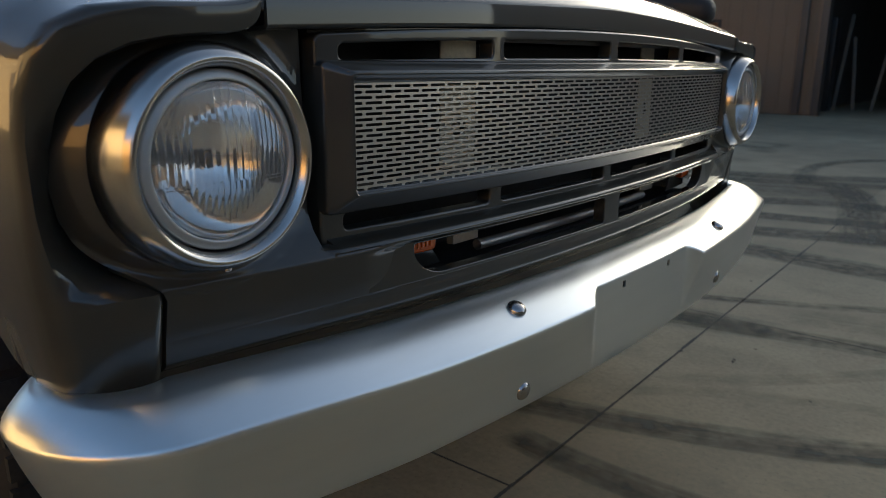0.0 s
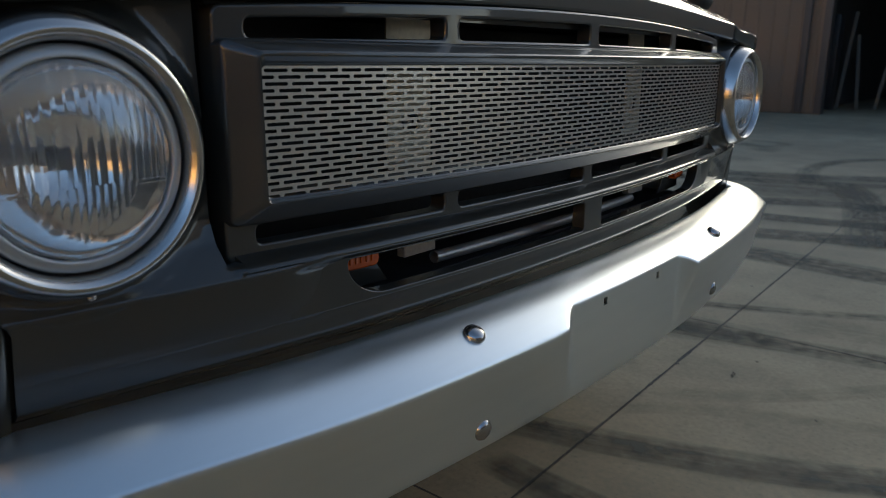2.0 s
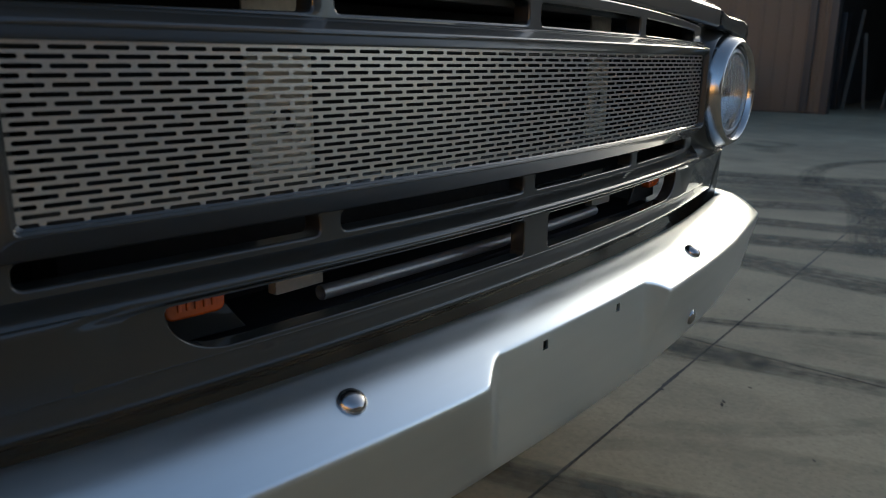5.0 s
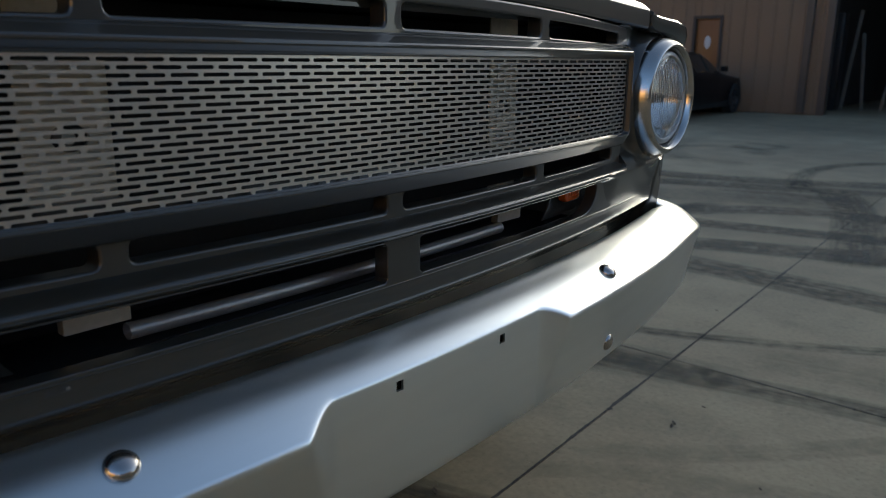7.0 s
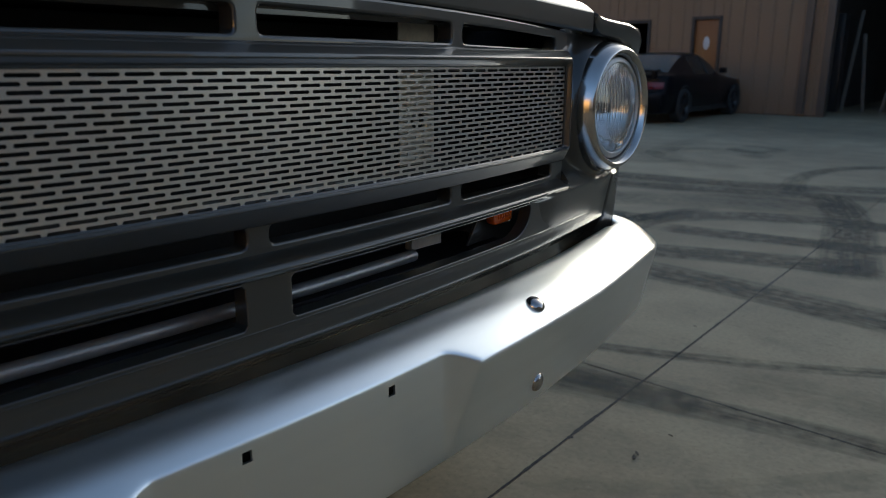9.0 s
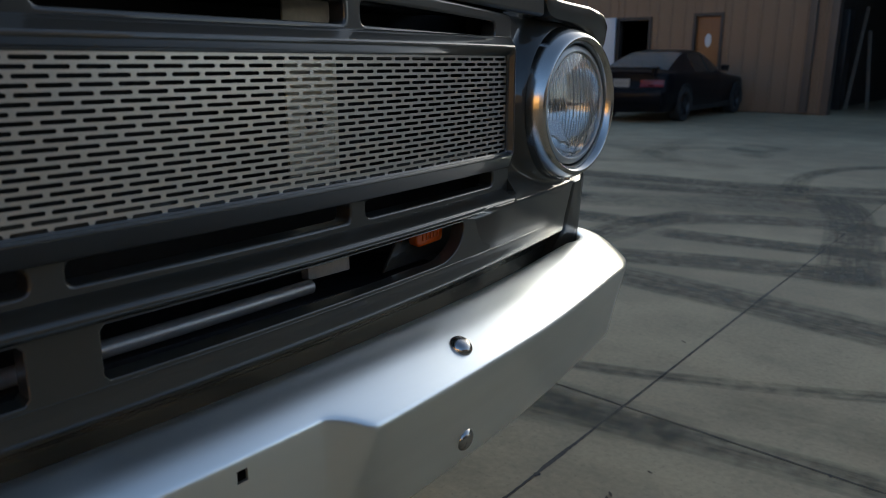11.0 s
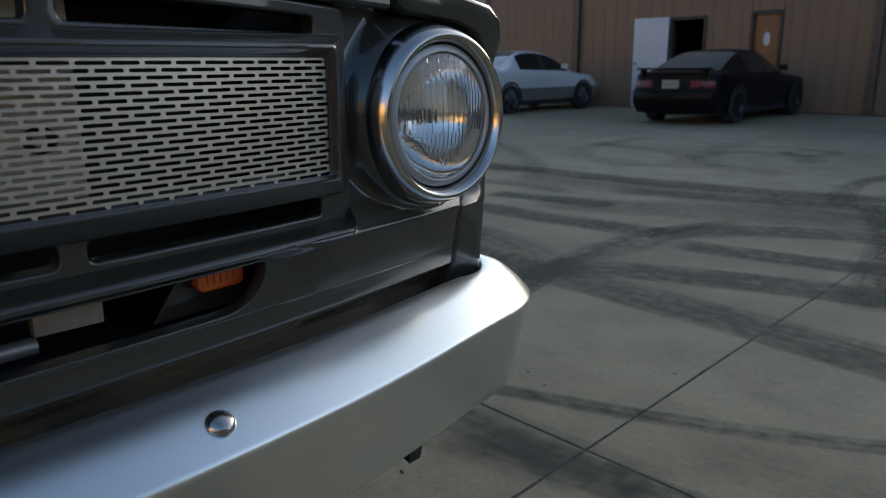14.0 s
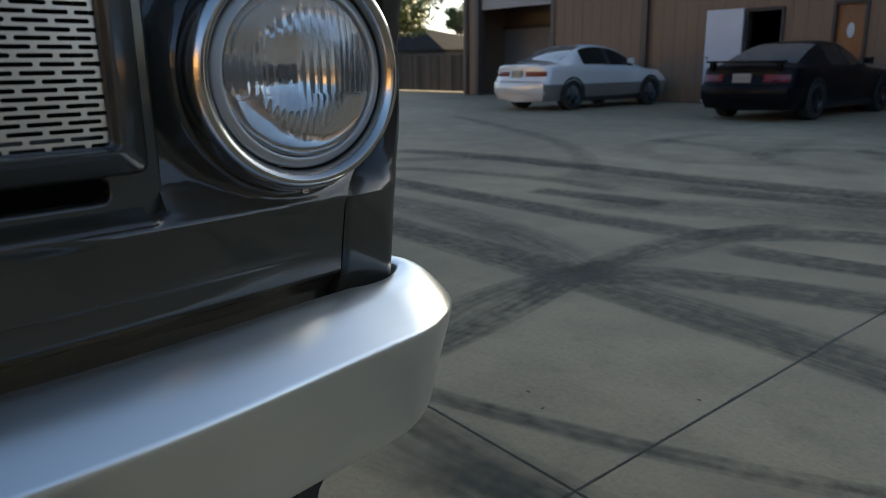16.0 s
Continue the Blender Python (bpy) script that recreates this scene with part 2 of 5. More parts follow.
def plate(outline, holes, depth, bevel=0.0, step=0.04, fold=bent, w0=0.0):
    """A flat plate with holes in (u, z), with soft edges, cut across and folded onto the bowed front."""
    cu = bpy.data.curves.new("plate", "CURVE")
    cu.dimensions, cu.fill_mode = "2D", "BOTH"
    cu.extrude, cu.bevel_depth, cu.bevel_resolution = max(depth / 2 - bevel, 0), bevel, 2
    for ring in (outline, *holes):
        sp = cu.splines.new("POLY")
        sp.points.add(len(ring) - 1)
        for p, (u, z) in zip(sp.points, ring):
            p.co = (u, z, 0, 1)
        sp.use_cyclic_u = True
    ob = bpy.data.objects.new("plate", cu)
    scene.collection.objects.link(ob)
    me = bpy.data.meshes.new_from_object(ob.evaluated_get(bpy.context.evaluated_depsgraph_get()))
    bpy.data.objects.remove(ob)
    bpy.data.curves.remove(cu)
    bm = bmesh.new()
    bm.from_mesh(me)
    bpy.data.meshes.remove(me)
    us = [p[0] for p in outline]
    u = min(us) + step
    while u < max(us) - 1e-3:
        bmesh.ops.bisect_plane(bm, geom=bm.verts[:] + bm.edges[:] + bm.faces[:], plane_co=(u, 0, 0), plane_no=(1, 0, 0), dist=1e-5)
        u += step
    bmesh.ops.remove_doubles(bm, verts=bm.verts, dist=1e-5)
    for v in bm.verts:
        v.co = fold(v.co.x, w0 + v.co.z, v.co.y)
    return bm


# ---------------------------------------------------------------- the yard
YC, XT = 1.408, -0.76                 # the truck's middle and the plane of its grille
JX, JY, SLAB = -0.968, 3.098, 4.6      # a crossing of the joints, and the slabs' size
SKEW_X, SKEW_Y = -0.0210, -0.0200      # how far the two joints run out of square

sheet = part("ground", grid([[(x, y, -0.014) for x in (-900, -60, -20, 0, 20, 60, 900)] for y in (-900, -60, -20, 0, 20, 60, 900)]), JOINT)
tagged(sheet, "flat earth and joint filler under the concrete yard", "ground", kind="structure")

# ---------------------------------------------------------------- the truck
truck = thing("pickup_truck", "dark gunmetal vintage pickup truck with satin steel bumper", "truck", pose(XT, YC, 0))


# bumper: a swept channel with a flat number plate recess pressed into its middle
def bumper_geo():
    prof = [(0.0, 0.668), (0.0, 0.676), (0.004, 0.680)]
    # the top rolls over to the crease in one sweep that tightens towards it
    for k in range(1, 33):
        t = k / 32
        prof.append((0.004 + 0.1125 * t, 0.680 + 0.026 * t - 0.069 * t ** 1.75))
    prof += [(0.1172, 0.632), (0.1168, 0.628)]
    lower = [(0.1145, 0.618), (0.111, 0.602), (0.106, 0.582), (0.101, 0.560), (0.096, 0.535), (0.0915, 0.51), (0.0885, 0.494), (0.086, 0.489), (0.080, 0.488), (0.076, 0.492)]
    line = list(prof)
    for (d0, z0), (d1, z1) in zip([prof[-1]] + lower, lower):
        line += [(d0 + (d1 - d0) * j / 2, z0 + (z1 - z0) * j / 2) for j in (1, 2)]
    stations = []                      # (u, x, normal angle, rise of the lower edge)
    us = sorted({round(u * s, 4) for s in (-1, 1) for u in [0.0, 0.03, 0.06, 0.101, 0.113, 0.15, 0.19, 0.2] + [0.204 + 0.003 * k for k in range(22)] + [0.28, 0.3] + [0.3 + 0.0345 * k for k in range(1, 21)]})
    for u in us:
        stations.append((u, 0.07 - BOW * u * u, math.atan(2 * BOW * u), 0.0))
    u1 = us[-1]
    x1, a1 = 0.07 - BOW * u1 * u1, math.atan(2 * BOW * u1)

    def turned_end(rad):
        arc = []
        for k in range(1, 25):
            b = a1 + (radians(88) - a1) * k / 24
            arc.append((u1 + rad * (math.sin(b) - math.sin(a1)), x1 - rad * (math.cos(a1) - math.cos(b)), b, 0.050 * (k / 24) ** 1.4))
        u2, x2, b2, r2 = arc[-1]
        return arc + [(u2 - 0.004 * k * k, x2 - 0.019 * k, b2 + 0.12 * k, r2 + 0.008 * k) for k in range(1, 4)]

    stations = [(-u, x, -b, r) for u, x, b, r in reversed(turned_end(0.058))] + stations + turned_end(0.083)
    rows, skip = [], set()
    for i, (u, x, b, r) in enumerate(stations):
        row = []
        inner = 0.045 * min(1.0, max(0.0, (abs(b) - 0.19) / 1.1))
        for j, (d, z) in enumerate(line):
            d = inner + d * (1 - inner / 0.117)
            if abs(u) < 0.30:
                k = max(0.0, (abs(u) - 0.208) / 0.054)
                limit = 0.0885 + 0.030 * k ** 1.4
                d = 0.5 * (d + limit - math.hypot(d - limit, 0.0040))      # a soft press line
            rise = min(1.0, max(0.0, (abs(u) - 0.62) / 0.36))
            z += 0.011 * rise * rise * (3 - 2 * rise) * (0.5 + 0.5 * min(1.0, line[j][0] / 0.06))
            low = max(0.0, (0.66 - z) / 0.17)
            zz = z + r * low * low
            d -= 0.45 * r * low
            row.append((x + d * math.cos(b), u + d * math.sin(b), zz))
        rows.append(row)
    for i in range(len(stations) - 1):
        if abs(abs(stations[i][0] + stations[i + 1][0]) / 2 - 0.107) < 0.004:
            for j in range(len(line) - 1):
                if abs((line[j][1] + line[j + 1][1]) / 2 - 0.6405) < 0.0062:
                    skip.add((i, j))
    return grid(rows, skip=skip)


bumper = part("bumper", bumper_geo(), STEEL, truck, "satin brushed steel front bumper with plate recess", smooth=50, at=pose(0, 0, 0, -0.45))
# the grinding runs along the bumper, so that it scatters light across it
uvs = bumper.data.uv_layers.new(name="Grain")
for lp in bumper.data.loops:
    v = bumper.data.vertices[lp.vertex_index].co
    uvs.data[lp.index].uv = (v.x - v.z + BOW * v.y * v.y, v.y)
sol = bumper.modifiers.new("thickness", "SOLIDIFY")
sol.thickness, sol.offset = 0.004, -1


def dome(r, h, n=24):
    return lathe([(r, -0.004), (r, 0.0), (r * 0.97, h * 0.25), (r * 0.8, h * 0.65), (r * 0.5, h * 0.9), (r * 0.2, h), (0.0001, h)], n)


for u, high, flat in ((-0.447, 0.1460, 0.6672), (0.471, 0.1550, 0.6610)):
    for w, z, tip in ((high, flat, 63), (0.1635, 0.525, -8)):
        x, y, z = bent(u, w, z)
        part("bolt", dome(0.0168, 0.0088), CHROME, bumper, "domed chrome carriage bolt", at=pose(x, y, z, 0, -tip, math.degrees(2 * BOW * u)))

# added black box, stands in for the shade inside the two square holes
part("plate_bracket", box(0.10, 0.13, -0.16, 0.16, 0.60, 0.66, 0.003), BLACK, bumper, "black backing added as shade behind the recess holes")

# bumper irons under the bumper
for s in (-1, 1):
    hook = [(0.900, 0.500), (0.985, 0.500), (0.994, 0.430), (0.988, 0.392), (0.968, 0.368), (0.958, 0.335), (0.926, 0.338), (0.932, 0.384), (0.905, 0.402)]
    ring = [[(x - BOW * u * u, s * (u + grow), z) for u, z in hook] for x, grow in ((-0.16, 0.004), (-0.02, 0.004), (0.0, 0.0), (0.012, -0.004))]
    vs, fs = grid(ring, close=True)
    part("bumper_iron", (vs, fs + [tuple(range(9)), tuple(range(27, 36))]), BLACK, truck, "black steel bumper bracket", smooth=30)


# the nose: one pressed panel with two lamp pods, openings cut through
LU, LZ = 0.916, 0.952                 # lamp centre


def softened(knots):
    """A section line with its corners rolled, as in pressed steel."""
    zs = np.arange(0.52, 1.24, 0.0005)
    ws = np.interp(zs, [k[0] for k in knots], [k[1] for k in knots])
    core = np.exp(-0.5 * (np.arange(-16, 17) * 0.0005 / 0.0026) ** 2)
    return zs, np.convolve(np.pad(ws, 16, mode="edge"), core / core.sum(), mode="valid")


SECTIONS = {}


def smooth_line(z, knots):
    if knots not in SECTIONS:
        SECTIONS[knots] = softened(knots)
    return float(np.interp(z, *SECTIONS[knots]))


def nose_w(u, z):
    """How far the pressed nose stands ahead, before the bow."""
    prof = [(0.56, 0.0), (0.64, 0.012), (0.672, 0.026), (0.688, 0.046), (0.6955, 0.060), (0.701, 0.0655), (0.707, 0.0668), (0.721, 0.0655), (0.731, 0.0667), (0.736, 0.066), (0.793, 0.066), (0.799, 0.075),
            (0.803, 0.083), (0.808, 0.085), (0.8135, 0.080), (0.820, 0.060), (0.832, 0.038), (0.86, 0.03), (1.2, 0.03)]
    w = smooth_line(z, tuple(prof))
    flat = float(np.interp(z, (0.56, 0.64, 0.672, 0.690, 0.6975, 0.703, 0.712, 0.735, 0.78, 0.799, 0.8035, 0.808, 0.84, 0.87, 1.2), (0.0, 0.012, 0.028, 0.046, 0.0585, 0.0640, 0.0655, 0.0690, 0.0785, 0.0825, 0.0825, 0.078, 0.052, 0.041, 0.038)))
    t = (abs(u) - 0.60) / 0.10 if z > 0.731 else (abs(u) - 0.55) / 0.38
    t = (abs(u) - 0.742) / 0.012 if z > 0.8065 else t
    t = min(1.0, max(0.0, t))
    t = t * t * (3 - 2 * t)
    w = w + (flat - w) * t
    # a dark shut line beside the grille panel
    if 0.742 < abs(u) < 0.7595 and 0.814 < z < 1.12:
        return -0.012
    r = math.hypot(abs(u) - LU, z - LZ)
    top = 0.083 - 0.065 * max(0.0, LU - abs(u))      # the pod's rim, lower towards the grille
    pod = top - 0.10 * max(0.0, (r - 0.130) / 0.06) ** 1.3
    if r < 0.24:
        k = 0.010
        d = pod - w
        w = max(pod, w) if abs(d) > 4 * k else 0.5 * (pod + w + math.sqrt(d * d + k * k))
    return w


FENDER_EDGE = [(0.990, 0.56), (0.990, 0.703), (0.990, 0.79), (0.992, 0.799), (0.996, 0.807), (1.001, 0.813), (1.008, 0.820), (1.030, 0.838), (1.050, 0.862), (1.064, 0.893), (1.071, 0.93), (1.072, 0.97), (1.068, 1.01), (1.057, 1.043),
               (1.035, 1.066), (1.00, 1.082), (0.96, 1.090), (0.91, 1.095), (0.885, 1.0965), (0.868, 1.0985), (0.856, 1.103), (0.848, 1.109), (0.844, 1.116), (0.842, 1.122), (0.842, 1.128)]


def seam_shift(u, z):
    """The two wings do not sit quite alike below the lamps."""
    return math.copysign(0.005, u) * max(0.0, min(1.0, (0.84 - z) / 0.04))


def nose_geo():
    us = sorted({round(s * u, 4) for s in (-1, 1) for u in np.r_[0:0.70:0.0125].tolist() + np.r_[0.70:1.07:0.005].tolist() + [0.0325, 0.60, 0.585, 0.592, 1.005, 1.062]})
    zs = sorted({round(z, 4) for z in np.r_[0.56:0.67:0.0105].tolist() + np.r_[0.67:0.80:0.0022].tolist() + np.r_[0.80:1.125:0.0055].tolist() + [0.69, 0.695, 0.70, 0.703, 0.706, 0.7085, 0.711, 0.7135, 0.7155, 0.7185, 0.722, 0.7265, 0.731, 0.735, 0.797, 0.8, 0.803, 0.808, 0.8135, 0.817, 0.826, 1.108]})
    ez, eu = [p[1] for p in FENDER_EDGE[:14]], [p[0] for p in FENDER_EDGE[:14]]

    def reach(u, z):
        """The panel's outer columns drawn in to end along the fender's edge."""
        end = float(np.interp(z, ez, eu)) + float(np.interp(z, (0.79, 0.85), (-0.0060, 0.004))) + seam_shift(u, z)
        return u if abs(u) < 0.94 else math.copysign(0.94 + (abs(u) - 0.94) * (end - 0.94) / (us[-1] - 0.94), u)

    rows = [[bent(reach(u, z), nose_w(reach(u, z), z), z) for u in us] for z in zs]
    skip = set()
    for i in range(len(zs) - 1):
        for j in range(len(us) - 1):
            z = (zs[i] + zs[i + 1]) / 2
            u = abs(reach(us[j], z) + reach(us[j + 1], z)) / 2
            grille = u < 0.735 and 0.83 < z < 1.095
            low = u < 0.615 and 0.735 < z < 0.797
            lamp = math.hypot(u - LU, z - LZ) < 0.112
            if grille or low or lamp:
                skip.add((i, j))
    return grid(rows, skip=skip)


def low_hole(s):
    a, b = 0.031, 0.604 if s > 0 else 0.596
    z0, z1 = 0.7375, 0.7955
    pts = [(a + 0.006, z1), (a, z1 - 0.006), (a, z0 + 0.006), (a + 0.006, z0)]
    # the outer end sweeps up in one long curve
    pts += [(b - 0.070 + 0.070 * math.sin(radians(9 * k)), z1 - 0.007 - 0.051 * math.cos(radians(9 * k))) for k in range(11)]
    pts += [(b - 0.002, z1 - 0.002), (b - 0.007, z1)]
    return [(s * u, z) for u, z in pts]


nose = part("nose_panel", nose_geo(), PAINT, truck, "dark gunmetal pressed nose panel", smooth=60)
sol = nose.modifiers.new("thickness", "SOLIDIFY")
sol.thickness, sol.offset = 0.012, -1


part("lower_grille", plate(rounded(-0.68, 0.68, 0.7345, 0.799, 0.003, 2), [low_hole(-1), low_hole(1)], 0.026, 0.002, w0=0.057), PAINT, truck, "gunmetal lower grille bar with two openings", smooth=40)

# grille panel with its slots, bezel and perforated mesh
def slots(z0, z1, crown=0.0):
    out = []
    for a, b in ((-0.714, -0.397), (-0.375, -0.012), (0.012, 0.372), (0.393, 0.714)):
        ring = rounded(a, b, z0, z1, 0.011, 3)
        long_top = [(b - 0.011 - (b - a - 0.022) * k / 6, z1) for k in range(1, 6)]
        ring = ring[:4] + long_top + ring[4:]
        # the upper row grows towards the middle with the crown of the panel
        out.append([(u, z + crown * (1 - (u / 0.73) ** 2) * (1.0 if z > (z0 + z1) / 2 else 0.37)) for u, z in ring])
    return out


def panel_outline():
    """A rounded rectangle with a gently crowned top."""
    pts = rounded(-0.745, 0.760, 0.8145, 1.0975, 0.010, 5)
    return pts[:6] + [(0.750 - 1.485 * k / 20, 1.0975 + 0.0225 * (1 - (1 - k / 10) ** 2)) for k in range(1, 20)] + pts[6:]


hole = rounded(-0.700, 0.700, 0.895, 1.034, 0.008, 3)
panel = part("grille_panel", plate(panel_outline(), slots(1.062, 1.090, 0.0185) + slots(0.828, 0.859) + [hole], 0.030, 0.004, w0=0.040),
             PAINT_G, truck, "dark gunmetal grille panel with slots", smooth=40)


def bezel_geo():
    """The raised surround of the mesh: rings of a rounded rectangle, swept outwards and forwards."""
    rings = []
    for du, low, high, w, r in ((0.0385, 0.0305, 0.0285, 0.050, 0.010), (0.0380, 0.0300, 0.0280, 0.0640, 0.010), (0.0366, 0.0288, 0.0268, 0.0675, 0.010), (0.0340, 0.0268, 0.0245, 0.0700, 0.010), (0.0325, 0.0256, 0.0239, 0.0712, 0.010), (0.0120, 0.0074, 0.0151, 0.0875, 0.008), (0.0105, 0.0062, 0.0145, 0.0886, 0.008),
                                (0.0085, 0.0047, 0.0128, 0.0900, 0.008), (0.0065, 0.0035, 0.0108, 0.0902, 0.007), (0.0048, 0.0026, 0.0085, 0.0890, 0.007), (0.0015, 0.0010, 0.0015, 0.0815, 0.006), (0.0, 0.0, 0.0, 0.0806, 0.006),
                                (-0.0012, -0.0012, -0.0012, 0.0795, 0.006), (-0.0012, -0.0012, -0.0012, 0.060, 0.006)):
        pts = rounded(-0.711 - du, 0.711 + du, 0.888 - low, 1.0375 + high, r, 4)
        dense = []
        for i in range(len(pts)):
            (u0, z0), (u1, z1) = pts[i], pts[(i + 1) % len(pts)]
            k = {4: 36, 14: 36, 9: 4, 19: 4}.get(i, 1)
            dense += [(u0 + (u1 - u0) * j / k, z0 + (z1 - z0) * j / k) for j in range(k)]
        rings.append([bent(u, w, z) for u, z in dense])
    return grid(rings, close=True)


part("grille_bezel", bezel_geo(), PAINT_G, panel, "raised gunmetal surround of the grille mesh", smooth=30)


for o in [panel, *panel.children] + [o for o in truck.children if o.name == "lower_grille"]:
    even = o.modifiers.new("even", "WEIGHTED_NORMAL")
    even.keep_sharp = True


def mesh_geo():
    """Perforated sheet: staggered rows of slots, each with its own edges through the sheet."""
    vs, fs = [], []
    pitch_z, pitch_u, hl, hh, deep = 0.00742, 0.0345, 0.0148, 0.00200, 0.0011
    z0, rows = 0.8865, 21
    for i in range(rows):
        zc = z0 + pitch_z * (i + 0.5)
        off = 0.0 if i % 2 else pitch_u / 2
        n = 21
        for k in range(-n, n + 1):
            uc = k * pitch_u + off
            a, b, c, d = uc - pitch_u / 2, uc + pitch_u / 2, zc - pitch_z / 2, zc + pitch_z / 2
            if b < -0.715 or a > 0.715:
                continue
            ring = [(uc - hl + 0.0012, zc - hh), (uc, zc - hh), (uc + hl - 0.0012, zc - hh), (uc + hl, zc - hh * 0.4), (uc + hl, zc + hh * 0.4), (uc + hl - 0.0012, zc + hh), (uc, zc + hh),
                    (uc - hl + 0.0012, zc + hh), (uc - hl, zc + hh * 0.4), (uc - hl, zc - hh * 0.4)]
            rim = [(a, c), (uc, c), (b, c), (b, zc - hh * 0.4), (b, zc + hh * 0.4), (b, d), (uc, d), (a, d), (a, zc + hh * 0.4), (a, zc - hh * 0.4)]
            fit = lambda p: (max(-0.7125, min(0.7125, p[0])), p[1])
            rim, ring = [fit(p) for p in rim], [fit(p) for p in ring]
            s = len(vs)
            vs += [bent(u, 0.077, z) for u, z in rim] + [bent(u, 0.077, z) for u, z in ring] + [bent(u, 0.077 - deep, z) for u, z in ring]
            for m in range(10):
                q = (m + 1) % 10
                fs.append((s + m, s + q, s + 10 + q, s + 10 + m))
                fs.append((s + 10 + m, s + 10 + q, s + 20 + q, s + 20 + m))
    return vs, fs


part("grille_mesh", mesh_geo(), MESHM, panel, "slotted aluminium grille mesh", smooth=0)

# behind the grille: radiator, brackets, cross tube
part("top_support", box(-0.26, -0.06, -0.74, 0.74, 1.1045, 1.135, 0.004), BLACK, truck, "black radiator support under the hood")
part("radiator", box(-0.20, -0.13, -0.62, 0.62, 0.70, 1.10, 0.005), BLACK, truck, "black radiator core")
for u, lift in ((-0.380, 0.005), (0.390, 0.0)):
    ring = [(u + 0.002 + 0.019 * math.cos(k * math.pi / 9), 0.952 + 0.015 * math.sin(k * math.pi / 9)) for k in range(18)]
    plated = part("radiator_bracket", plate(rounded(u - 0.045, u + 0.045, 0.840, 1.104, 0.004, 2), [ring], 0.003, 0.0, w0=-0.036), BRACKET, truck, "zinc-plated radiator bracket")
    part("bracket_bolt", lathe([(0.0085, -0.02), (0.0085, 0.0), (0.0070, 0.002), (0.0001, 0.002)], 12), DULLZINC, plated, "bolt head in the bracket", at=pose(*bent(u + 0.002, -0.04, 0.952)))
    low = part("lower_bracket", box(bent(u, -0.03, 0)[0], bent(u, -0.014, 0)[0], u - 0.037, u + 0.037, 0.744 + lift, 0.80 + lift, 0.002), DULLZINC, truck, "small zinc bracket with a screw")
    part("screw", dome(0.004, 0.002, 12), CHROME, low, at=pose(bent(u, -0.014, 0)[0], u + (0.024 if u < 0 else -0.024), 0.774 + lift))
rows = []
for k in range(13):
    t = 2 * math.pi * k / 12
    rows.append([(bent(u, -0.012, 0)[0] + 0.010 * math.cos(t), u, 0.738 + 0.010 * math.sin(t)) for u in np.linspace(-0.352, 0.352, 21)])
part("cross_tube", grid(rows), TUBE, truck, "dark metal cross tube behind the nose")
part("inner_tray", box(-0.20, -0.01, -0.60, 0.60, 0.69, 0.722, 0.004), DARKMET, truck, "dark metal tray behind the nose")
part("bulkhead", box(-0.26, -0.205, -1.0, 1.0, 0.50, 1.11, 0.004), BLACK, truck, "black inner panel behind the radiator")

# turn signals
for s in (-1, 1):
    part("signal_panel", plate([(s * u, z) for u, z in ((0.478, 0.734), (0.625, 0.734), (0.625, 0.802), (0.527, 0.802))], [], 0.006, 0.002, w0=0.010), PAINT_G, truck, "gunmetal panel behind the turn signal")
    uc, zc = (-0.545, 0.786) if s < 0 else (0.556, 0.7825)
    sig = part("turn_signal", plate(rounded(uc - 0.029, uc + 0.029, zc - 0.016, zc + 0.017, 0.006, 3), [], 0.02, 0.004, w0=0.028), AMBER, truck, "amber turn signal lamp in the lower opening")
    for k in (-2, -1, 0, 1, 2):
        x, y, _ = bent(uc + 0.0092 * k, 0.0385, 0)
        part("lens_rib", box(x - 0.002, x + 0.0015, y - 0.0022, y + 0.0022, zc - 0.011, zc + 0.011, 0.0012), AMBER, sig)
    x, y, _ = bent(uc - 0.036 * s, 0.030, 0)
    part("screw", dome(0.004, 0.002, 12), CHROME, sig, at=pose(x + 0.004, y, zc + 0.006))


